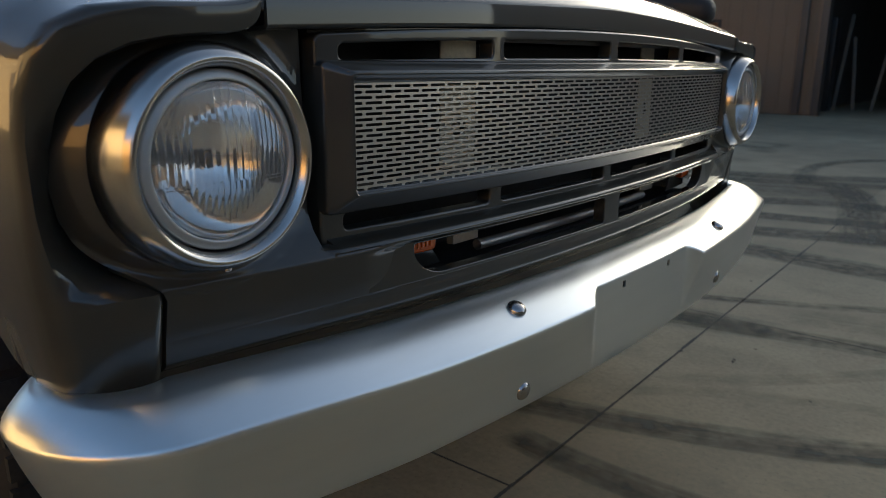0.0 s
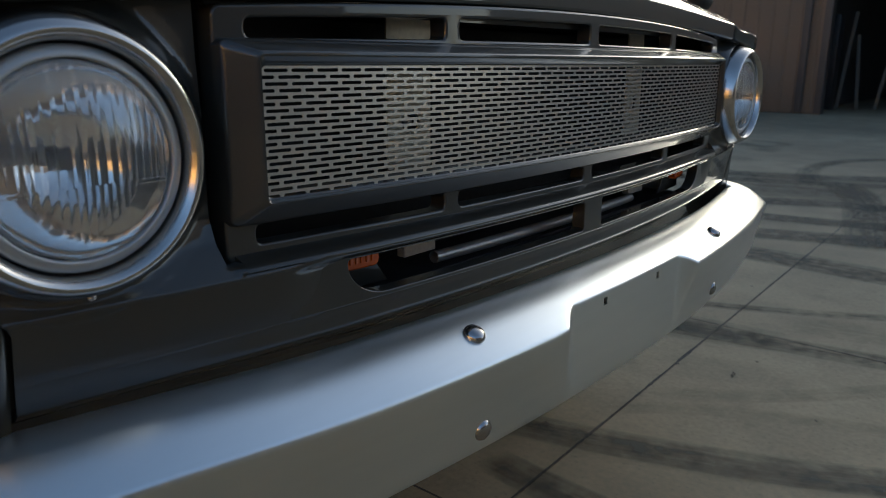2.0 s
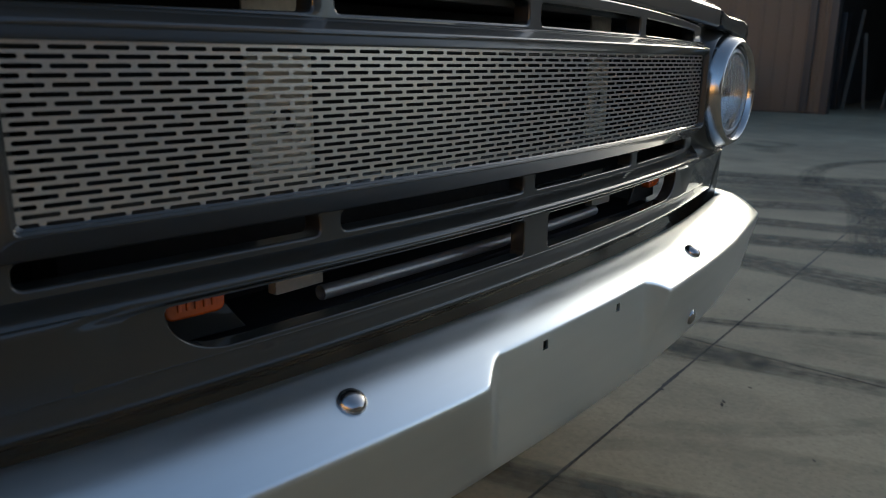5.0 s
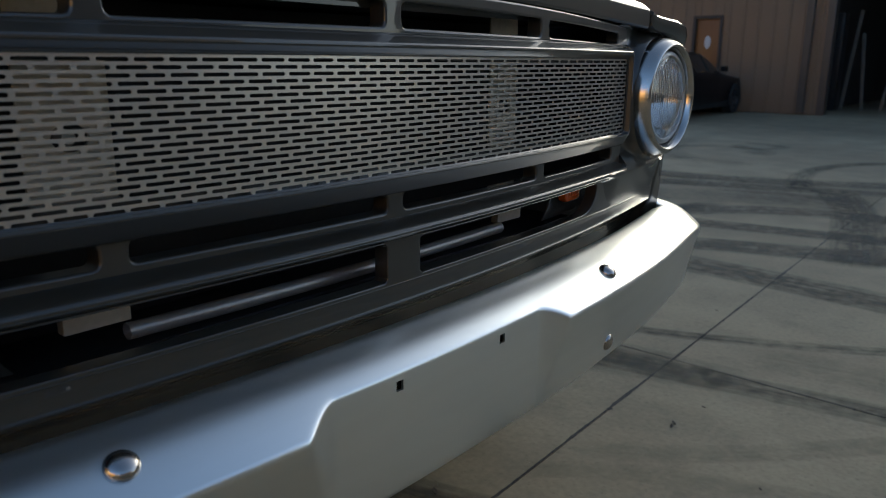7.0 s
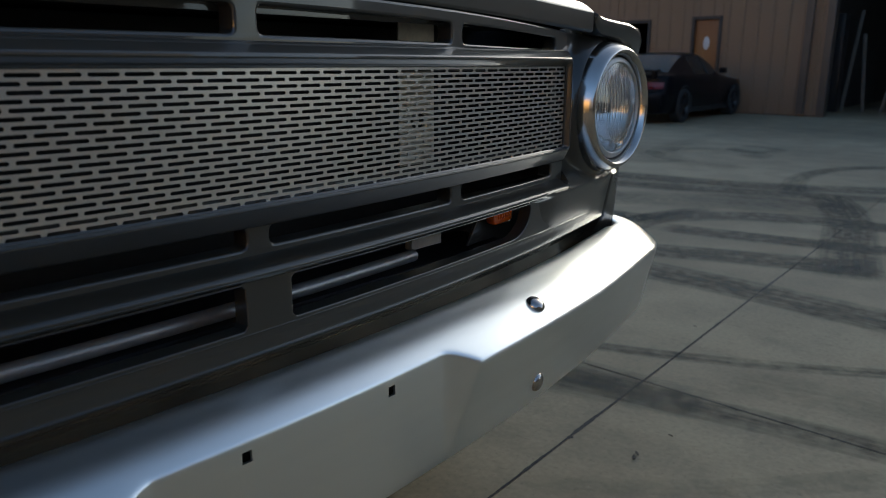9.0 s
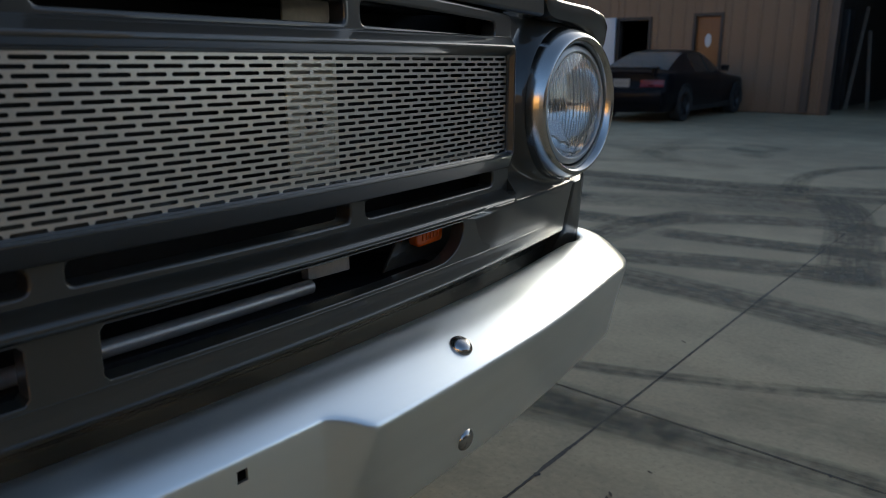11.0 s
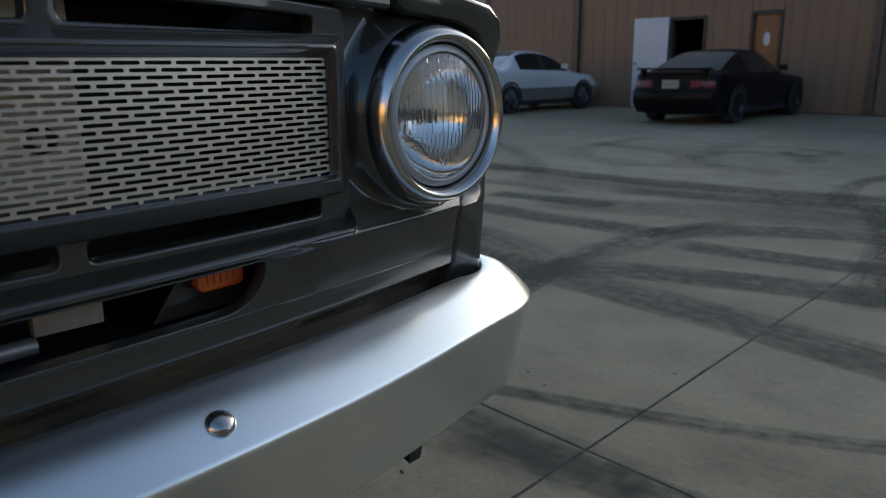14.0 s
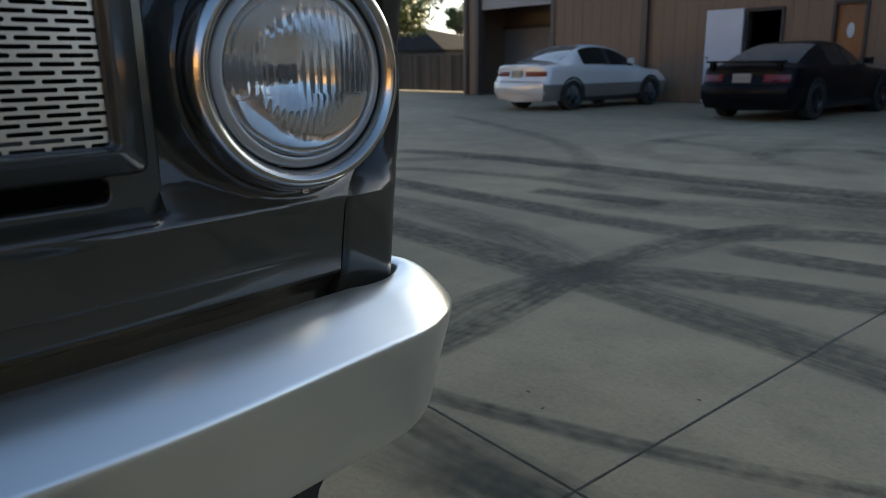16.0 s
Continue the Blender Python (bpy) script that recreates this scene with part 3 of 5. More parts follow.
# headlamps
def lamp(s):
    hub = part("headlight", lathe([(0.1355, -0.016), (0.1350, -0.005), (0.134, 0.010), (0.1305, 0.025), (0.1255, 0.0375), (0.121, 0.044), (0.117, 0.047), (0.1145, 0.0465), (0.1115, 0.0440), (0.1090, 0.0402), (0.1070, 0.0360), (0.1058, 0.030), (0.1055, 0.0)], 96),
               BEZEL, truck, "round headlight with brushed metal bezel", at=pose(0, s * LU, LZ), smooth=50)
    part("retaining_ring", lathe([(0.1040, 0.004), (0.1040, 0.0275), (0.1030, 0.0305), (0.1010, 0.0322), (0.0955, 0.0345), (0.0930, 0.0350), (0.0920, 0.0343), (0.0916, 0.024)], 80), RING, hub, "satin grey retaining ring", smooth=60)
    part("bezel_screw", dome(0.0045, 0.003, 14), CHROME, hub, "small bezel screw", at=pose(0.024, 0.0, -0.1315, 0, 60, 0))
    # fluted lens: smooth outside, fluted inside
    n, rad = 180, 0.0925
    front, back, idx = [], [], {}
    fs = []
    for i in range(n + 1):
        for j in range(n + 1):
            a, b = 2 * i / n - 1, 2 * j / n - 1
            u, v = rad * a * math.sqrt(1 - b * b / 2), rad * b * math.sqrt(1 - a * a / 2)
            r2 = u * u + v * v
            x = 0.044 - 0.013 * r2 / rad**2
            rib = 0.0
            if r2 < (rad * 0.95) ** 2:
                if v > -0.022:
                    # tall flutes, each a shallow hollow, of two widths
                    pitch = 0.0105 if abs(u) < 0.045 else 0.0082
                    rib = 0.0010 * abs(math.sin(math.pi * u / pitch)) + 0.00012 * math.sin(math.pi * u / 0.0021)
                elif abs(u) < 0.050 * (1 - ((-0.022 - v) / 0.052) ** 2) and v > -0.074:
                    # the lower block of narrow flutes, tapering downwards
                    rib = 0.0003 + 0.0010 * abs(math.sin(math.pi * u / 0.0080))
                elif v > -0.026:
                    rib = 0.0012
                else:
                    # clear lower field with a few rolled prisms
                    rib = 0.0004 * math.sin(90 * u + 160 * v) + 0.00025 * math.sin(210 * u - 60 * v)
            idx[i, j] = len(front)
            front.append((x, u, v))
            back.append((x - 0.004 - rib, u, v))
    m = len(front)
    for i in range(n):
        for j in range(n):
            q = (idx[i, j], idx[i + 1, j], idx[i + 1, j + 1], idx[i, j + 1])
            fs.append(q)
            fs.append(tuple(m + k for k in reversed(q)))
    edge = [(i, 0) for i in range(n)] + [(n, j) for j in range(n)] + [(i, n) for i in range(n, 0, -1)] + [(0, j) for j in range(n, 0, -1)]
    for k in range(len(edge)):
        p, q = idx[edge[k]], idx[edge[(k + 1) % len(edge)]]
        fs.append((p, q, m + q, m + p))
    part("lens", (front + back, fs), LENS, hub, "clear fluted glass headlight lens", smooth=30)
    part("reflector", lathe([(0.0930, 0.024), (0.0895, 0.004), (0.072, -0.018), (0.055, -0.037), (0.035, -0.050), (0.018, -0.056), (0.0005, -0.058)], 64), REFLECT, hub, "mirrored lamp reflector")
    part("bulb_shield", lathe([(0.0005, 0.006), (0.007, 0.0055), (0.0105, 0.003), (0.0115, -0.002), (0.0115, -0.020), (0.0100, -0.021), (0.0100, -0.004)], 24), DARKMET, hub, "dark cap over the bulb")
    part("bulb", lathe([(0.0005, -0.006), (0.005, -0.008), (0.0065, -0.014), (0.0065, -0.040), (0.009, -0.042), (0.009, -0.056)], 20), RING, hub, "clear bulb with metal base")
    return hub


for s in (-1, 1):
    lamp(s)


# fenders: lofted from the edge round the lamp opening to the flank
def fender_geo(s):
    edge = FENDER_EDGE
    lead = [(1.082, 0.56), (1.090, 0.703), (1.098, 0.79), (1.0995, 0.799), (1.101, 0.808), (1.102, 0.816), (1.103, 0.83), (1.105, 0.855), (1.106, 0.88), (1.106, 0.905), (1.105, 0.94), (1.104, 0.985), (1.102, 1.03), (1.097, 1.068),
            (1.080, 1.098), (1.045, 1.116), (0.985, 1.1245), (0.92, 1.1275), (0.895, 1.1295), (0.88, 1.131), (0.868, 1.1325), (0.858, 1.134), (0.851, 1.135), (0.846, 1.136), (0.844, 1.136)]
    # the flank stands upright up to a high, tight shoulder
    rim = lead[:9] + [(1.106, 0.93), (1.107, 0.97), (1.107, 1.01), (1.106, 1.05), (1.104, 1.09), (1.098, 1.125), (1.084, 1.150), (1.055, 1.166), (1.01, 1.173), (0.95, 1.174), (0.915, 1.173), (0.895, 1.171), (0.88, 1.169), (0.868, 1.167), (0.858, 1.165), (0.85, 1.163), (0.845, 1.161)]
    ahead = [0.060 * max(0.0, min(1.0, (z0 - 0.99) / 0.10)) for _, z0 in edge]
    rows = []
    # (share of the way from edge to rim, depth)
    for f, deep in ((0.0, -0.115), (0.0, -0.060), (0.03, -0.051), (0.08, -0.0470), (0.35, -0.0455), (0.62, -0.0452), (0.80, -0.0458), (0.885, -0.0485), (0.94, -0.0540), (0.975, -0.0625), (1.0, -0.083)):
        row = []
        for (u0, z0), (u1, z1), fwd in zip(edge, lead, ahead):
            x, low = deep, max(0.0, min(1.0, (0.822 - z0) / 0.018))      # below the lamp the seam lies flush with the nose
            flat = float(np.interp(z0, (0.56, 0.66, 0.703, 0.735, 0.78, 0.799, 0.82), (0.0, 0.022, 0.064, 0.069, 0.0785, 0.0825, 0.068))) - BOW * u0 * u0
            x = x + low * (-0.0455 - x) * 0.75 if f < 0.2 and x > -0.1 else x
            xx = x + low * (flat + 0.045) * (1 - f) * (x > -0.1) + fwd * (1 + 0.03 * f)
            lip = float(np.interp(z0, (0.800, 0.840, 0.90, 1.0), (0.0, 1.0, 1.0, 0.0))) if deep > -0.1 else 0.0
            xx -= 0.030 * lip * max(0.0, 1 - f / 0.75)
            row.append((xx, s * (u0 + seam_shift(s, z0) * (1 - f) + (u1 - u0) * f), z0 + (z1 - z0) * f))
        rows.append(row)
    for x in (-0.115, -0.14, -0.17, -0.20, -0.24, -0.30, -0.36, -0.42, -0.55, -0.75, -0.95, -1.15, -1.3, -1.5):
        base = float(np.interp(-x, (0.13, 0.19, 0.30, 0.42, 0.86, 1.3, 1.5), (0.69, 0.725, 0.79, 0.85, 0.90, 0.85, 0.70)))
        k = min(1.0, max(0.0, -x - 0.09) / 0.24) ** 0.75
        rows.append([(x + fwd * 1.03 * max(0.0, 1 - (-x - 0.09) / 0.21), s * (a + (u - a) * k + 0.012 * min(1, -x)), max(b + (z - b) * k, base) + 0.02 * (z > 1.0) * min(1, -x)) for (u, z), (a, b), fwd in zip(rim, lead, ahead)])
    return grid(rows)


for s in (-1, 1):
    fen = part("fender", fender_geo(s), PAINT, truck, "dark gunmetal front fender", smooth=34)
    sol = fen.modifiers.new("thickness", "SOLIDIFY")
    sol.thickness, sol.offset = 0.006, 0


# a black fitting stands on top of the wing, seen only past the hood's edge
def fitting_geo():
    rows = []
    for k in range(17):
        a = math.pi * k / 16
        x, swell = -0.235 + 0.135 * math.cos(a), max(0.02, math.sin(a)) ** 0.55
        ring = []
        for j in range(20):
            b = 2 * math.pi * j / 20
            c, q = math.cos(b), math.sin(b)
            ring.append((x, 0.960 + 0.062 * swell * math.copysign(abs(c) ** 0.75, c), 1.222 + 0.054 * swell * math.copysign(abs(q) ** 0.75, q)))
        rows.append(ring)
    vs, fs = grid(rows, close=True)
    return vs, fs + [tuple(range(20)), tuple(range(16 * 20, 17 * 20))]


part("fender_fitting", fitting_geo(), BLACK, truck, "rounded black fitting on top of the fender", smooth=60)
part("fitting_foot", box(-0.30, -0.17, 0.925, 0.995, 1.165, 1.185, 0.004), BLACK, truck, "black foot of the fitting")

HOOD_HALF = 0.832


def hood_geo():
    # ahead, height in the middle, height at the sides, how the crown falls off
    prof = [(-0.02, 1.1230, 1.0995, 2), (0.044, 1.1233, 1.0998, 2), (0.050, 1.1245, 1.1010, 2), (0.0535, 1.1285, 1.1050, 2), (0.0535, 1.1298, 1.1065, 2), (0.0535, 1.1460, 1.1220, 1.7), (0.0535, 1.1640, 1.1360, 1.4),
            (0.0533, 1.1662, 1.1378, 1.4), (0.0520, 1.1684, 1.1400, 1.4), (0.0500, 1.1702, 1.1418, 1.45), (0.0480, 1.1716, 1.1433, 1.5), (0.0400, 1.1775, 1.1495, 1.7), (0.025, 1.1880, 1.1580, 2), (0.005, 1.1995, 1.1650, 2.5),
            (-0.03, 1.2155, 1.1710, 3), (-0.10, 1.2310, 1.1775, 3), (-0.4, 1.2470, 1.1900, 3), (-0.9, 1.2550, 1.2055, 3), (-1.5, 1.2350, 1.2115, 3)]
    us = [HOOD_HALF * k / 32 for k in range(-32, 33)]
    rows = []
    for w, middle, side, fall in prof:
        row = []
        for u in us:
            q = abs(u) / HOOD_HALF
            # the face sweeps ahead towards the fenders
            fore = 0.027 * q ** 4 * max(0.0, min(1.0, (w + 0.4) / 0.4))
            row.append(bent(u, w + fore, side + (middle - side) * (1 - q ** fall) - 0.006 * max(0.0, q - 0.65) * (w < 0.0)))
        rows.append(row)
    return grid(rows)


hood = part("hood", hood_geo(), PAINT, truck, "dark gunmetal hood", smooth=60)
sol = hood.modifiers.new("thickness", "SOLIDIFY")
sol.thickness, sol.offset = 0.006, -1


# front wheels
def tyre_geo(r=0.42, w=0.24):
    ring = [(r * 0.55, -w * 0.42), (r * 0.75, -w / 2), (r * 0.93, -w * 0.49), (r, -w * 0.40), (r, w * 0.40), (r * 0.93, w * 0.49), (r * 0.75, w / 2), (r * 0.55, w * 0.42)]
    parts = [lathe(ring, 48, "y")]
    for k in range(44):
        t = 2 * math.pi * k / 44
        for lane in (-0.36, -0.12, 0.12, 0.36):
            tt = t + (0.07 if lane in (-0.12, 0.36) else 0)
            vs = []
            for rr in (r - 0.004, r + 0.010):
                for dt in (-0.05, 0.05):
                    for dy in (-0.09 * w, 0.09 * w):
                        vs.append((rr * math.cos(tt + dt), lane * w + dy, rr * math.sin(tt + dt)))
            parts.append((vs, [(0, 1, 3, 2), (4, 6, 7, 5), (0, 4, 5, 1), (2, 3, 7, 6), (0, 2, 6, 4), (1, 5, 7, 3)]))
    return join(*parts)


for s in (-1, 1):
    wheel = part("wheel", lathe([(0.0005, 0.09 * s), (0.10, 0.09 * s), (0.13, 0.05 * s), (0.20, 0.06 * s), (0.235, 0.11 * s), (0.245, 0.11 * s), (0.235, -0.1 * s)], 40, "y"), DARKMET, truck, "dark steel wheel",
                 at=pose(-0.86, s * 0.93, 0.43))
    part("tyre", tyre_geo(), RUBBER, wheel, "black treaded tyre")
for s in (-1, 1):
    part("chassis_rail", box(-1.6, -0.02, s * 0.42 - 0.04, s * 0.42 + 0.04, 0.48, 0.62, 0.005), BLACK, truck, "black chassis rail")
part("axle", lathe([(0.05, -0.9), (0.05, 0.9)], 16, "y", (-0.86, 0, 0.43)), BLACK, truck, "black front axle")
for s in (-1, 1):
    part("wheel_liner", box(-1.45, -0.28, s * 0.62 - 0.01, s * 0.62 + 0.01, 0.45, 1.1), BLACK, truck, "black inner wheel housing")
def cab_geo():
    """Cowl, raked windscreen frame, roof and back, lofted across."""
    prof = [(-1.50, 0.60), (-1.50, 1.17), (-1.62, 1.20), (-1.95, 1.62), (-2.05, 1.70), (-2.25, 1.745), (-2.75, 1.74), (-2.95, 1.68), (-3.02, 1.25), (-3.02, 0.60)]
    rows = []
    for x, z in prof:
        half = 0.95 - max(0.0, z - 1.2) * 0.28
        rows.append([(x, u * half, z - 0.03 * abs(u) ** 4 * (z > 1.3)) for u in (-1, -0.97, -0.9, -0.6, -0.3, 0, 0.3, 0.6, 0.9, 0.97, 1)])
    n = len(rows[0])
    vs, fs = grid(rows)
    return vs, fs + [tuple(i * n for i in range(len(rows))), tuple(i * n + n - 1 for i in reversed(range(len(rows))))]


part("cab", cab_geo(), PAINT, truck, "dark gunmetal cab", smooth=35)
part("windscreen", grid([[(-1.645, u * 0.84, 1.245) for u in (-1, -0.5, 0, 0.5, 1)], [(-1.955, u * 0.76, 1.640) for u in (-1, -0.5, 0, 0.5, 1)]]), CARGLASS, truck, "dark windscreen")
part("bed", box(-4.6, -3.06, -0.98, 0.98, 0.55, 1.18, 0.03), PAINT, truck, "dark gunmetal pickup bed")
for s in (-1, 1):
    wheel = part("wheel", lathe([(0.0005, 0.09 * s), (0.10, 0.09 * s), (0.13, 0.05 * s), (0.20, 0.06 * s), (0.235, 0.11 * s), (0.245, 0.11 * s), (0.235, -0.1 * s)], 40, "y"), DARKMET, truck, "dark steel wheel",
                 at=pose(-3.85, s * 0.93, 0.43))
    part("tyre", tyre_geo(), RUBBER, wheel, "black treaded tyre")

# ---------------------------------------------------------------- the shop building
WY = 17.2                              # the wall's face
WH = 4.65


def ribbed(x0, x1, z0, z1, y=WY, flip=1):
    """Ribbed metal siding: flats with narrow raised ribs."""
    xs, x = [], x0
    while x < x1 - 0.01:
        xs += [(x, 0), (min(x + 0.10, x1), 0), (min(x + 0.115, x1), 0.012), (min(x + 0.15, x1), 0.012), (min(x + 0.165, x1), 0)]
        x += 0.305
    xs.append((x1, 0))
    return grid([[(a, y - flip * d, z) for a, d in xs] for z in (z0, z1)])


shop = thing("shop_building", "long tan metal-sided workshop with open bays and brown trim", "building", pose(-8, WY, 0))
SX = -8.0


def shop_part(name, geo, mat, label="", smooth=30, parent=None):
    """Built in world places, held by the building."""
    return part(name, geo, mat, parent or shop, label, smooth, at=pose(-SX, -WY, 0) if parent is None else None)


OPEN = [(-16.95, -14.05, 0.0, 3.4), (-8.50, -7.66, 0.0, 2.0), (-6.70, -6.05, 0.0, 2.03), (-3.85, 0.4, 0.0, 3.6)]
xs = [-17.5] + [v for o in OPEN for v in o[:2]] + [14.0]
for k in range(0, len(xs) - 1, 2):
    shop_part("wall_panel", ribbed(xs[k], xs[k + 1], 0.02, WH), SIDING, "tan ribbed metal siding", smooth=0)
for x0, x1, _, z1 in OPEN:
    shop_part("wall_panel", ribbed(x0, x1, z1, WH), SIDING, "tan ribbed metal siding", smooth=0)
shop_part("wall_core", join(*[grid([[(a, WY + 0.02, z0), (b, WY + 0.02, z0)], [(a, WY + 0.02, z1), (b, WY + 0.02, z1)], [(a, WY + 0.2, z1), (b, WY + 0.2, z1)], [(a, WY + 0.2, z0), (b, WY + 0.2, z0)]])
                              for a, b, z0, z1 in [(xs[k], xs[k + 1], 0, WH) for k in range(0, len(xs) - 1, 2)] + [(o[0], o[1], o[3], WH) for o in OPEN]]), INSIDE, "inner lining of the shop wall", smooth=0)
shop_part("side_wall", box(-17.7, -17.5, WY + 0.02, WY + 14, 0, WH), SIDING, "tan side wall")
shop_part("side_wall", box(14.0, 14.2, WY + 0.02, WY + 14, 0, WH), SIDING, "tan side wall")
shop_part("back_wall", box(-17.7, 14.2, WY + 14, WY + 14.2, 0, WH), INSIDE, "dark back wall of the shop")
shop_part("roof", join(([(-18.2, WY - 0.35, WH), (14.5, WY - 0.35, WH), (14.5, WY + 7, WH + 1.1), (-18.2, WY + 7, WH + 1.1), (-18.2, WY + 14.5, WH), (14.5, WY + 14.5, WH)], [(0, 1, 2, 3), (3, 2, 5, 4)])),
          TRIM, "brown metal roof", smooth=0)
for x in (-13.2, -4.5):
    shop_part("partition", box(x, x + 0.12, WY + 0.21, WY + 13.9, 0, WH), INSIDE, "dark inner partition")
shop_part("gutter", box(-18.2, 14.5, WY - 0.45, WY - 0.3, WH - 0.12, WH + 0.03, 0.02), TRIM, "brown eave gutter")
# trims round the openings and a downpipe
for x0, x1, _, z1 in (OPEN[0], OPEN[3]):
    for x in (x0 - 0.14, x1):
        shop_part("jamb_trim", box(x, x + 0.14, WY - 0.05, WY + 0.21, 0, z1 + 0.14, 0.006), TRIM, "brown bay jamb")
    shop_part("head_trim", box(x0, x1, WY - 0.05, WY + 0.21, z1, z1 + 0.14, 0.006), TRIM, "brown bay head")
shop_part("downpipe", box(-11.10, -10.92, WY - 0.13, WY - 0.03, 0.05, WH, 0.02), TRIM, "brown downpipe")
shop_part("downpipe", box(-4.36, -4.22, WY - 0.14, WY - 0.03, 0.05, WH, 0.02), TRIM, "brown downpipe beside the bay")
# roll-up door, half open, in the far bay
roll = []
for k in range(11):
    z = 2.47 + k * 0.085
    roll += [(z, 0.0), (z + 0.03, 0.018), (z + 0.06, 0.0)]
shop_part("roll_up_door", grid([[(-16.95, WY + 0.12 - d, z), (-14.05, WY + 0.12 - d, z)] for z, d in roll]), ROLLUP, "grey roll-up door, partly raised", smooth=0)
shop_part("bay_liner", box(-18.6, -13.4, WY + 1.6, WY + 1.7, 0, 1.96), LINER, "grey partition inside the far bay")
shop_part("bay_upper", box(-18.6, -13.4, WY + 1.62, WY + 1.72, 2.06, 3.6), TRIM, "brown boarding above the partition")
shop_part("bay_beam", box(-18.6, -13.4, WY + 1.52, WY + 1.72, 1.96, 2.06, 0.01), DFRAME, "dark beam on the partition")
shop_part("corner_trim", box(-17.54, -17.42, WY - 0.05, WY + 0.01, 0, WH, 0.006), DFRAME, "dark corner trim")
# service door opening with a white leaf swung out, and a brown door
for x0, x1, _, z1 in OPEN[1:3]:
    for a, b in ((x0, x0 + 0.06), (x1 - 0.06, x1)):
        shop_part("door_frame", box(a, b, WY - 0.04, WY + 0.16, 0, z1, 0.004), DFRAME, "dark door frame")
    shop_part("door_frame", box(x0 + 0.06, x1 - 0.06, WY - 0.04, WY + 0.16, z1 - 0.07, z1, 0.004), DFRAME, "dark door frame")
leaf = shop_part("white_door", box(-9.36, -8.50, WY - 0.12, WY - 0.075, 0.03, 2.0, 0.004), WHITE, "white steel door swung open against the wall")
part("door_handle", lathe([(0.0005, 0.05), (0.025, 0.05), (0.03, 0.03), (0.012, 0.02), (0.012, 0.0)], 16, "y", (-9.28, WY - 0.18, 1.0)), CHROME, leaf, "round steel knob")
brown = shop_part("brown_door", box(-6.64, -6.11, WY + 0.03, WY + 0.075, 0.02, 1.99, 0.004), DOORW, "brown wooden door with a pale notice")
vs, fs = lathe([(0.0005, -0.004), (0.065, -0.004), (0.07, 0.0)], 24, "y", (-6.37, WY + 0.028, 0))
part("notice", ([(x, y, 1.47 + z * 2.0) for x, y, z in vs], fs), WHITE, brown, "pale oval notice")
shop_part("threshold", box(-8.50, -7.66, WY - 0.02, WY + 0.2, 0.0, 0.03), TRIM, "dark threshold")
# things leaning inside the open bay
for k, (x, lean, h) in enumerate(((-3.35, 4, 2.2), (-2.95, -6, 1.7), (-2.6, 7, 1.9), (-2.15, -3, 2.4), (-1.7, 9, 1.5), (-1.2, -5, 2.0), (-0.6, 3, 1.8))):
    tagged(part("timber", box(-0.035, 0.035, -0.02, 0.02, 0, h, 0.004), POLE, at=pose(x - 0.72, WY + 2.4 + 0.15 * (k % 3), 0.0, -6, lean, 0)), "pale timber leaning in the dark bay", "timber", "timbers in the bay")
tagged(part("locker", box(-4.34, -4.10, WY + 1.9, WY + 2.3, 0, 2.1, 0.01), DARKMET), "tall grey steel locker standing in the bay", "locker")
tagged(part("crate", box(-2.9, -2.2, WY + 3.0, WY + 3.6, 0, 0.7, 0.01), DARKMET), "dark crate standing in the bay", "crate")

# ---------------------------------------------------------------- fence, neighbour's roof, trees
fence = thing("board_fence", "weathered dark wooden board fence behind the yard", "fence", pose(-22, 18.4, 0))
x = -8.5
while x < 4.0:
    part("board", box(x, x + 0.14, -0.012, 0.012, 0.03, 1.24 + 0.03 * math.sin(7 * x), 0.003), FENCE, fence, smooth=0)
    x += 0.15
for z in (0.30, 0.95):
    part("rail", box(-8.5, 4.1, 0.013, 0.055, z, z + 0.09, 0.003), FENCE, fence, "fence rail")

house = thing("neighbour_house", "low house with a dark shingle roof beyond the fence", "house", pose(-44, 33, 0))
part("wall", box(-11.4, 9.9, -3, 3, 0, 1.8), TRIM, house, "dark house wall")
part("roof", ([(-12, -3.6, 1.72), (10.5, -3.6, 1.72), (10.5, 3.6, 1.72), (-12, 3.6, 1.72), (-9.5, 0, 3.3), (3.6, 0, 3.3)], [(0, 1, 5, 4), (1, 2, 5), (2, 3, 4, 5), (3, 0, 4), (3, 2, 1, 0)]), SHINGLE, house, "dark hipped shingle roof", smooth=0)


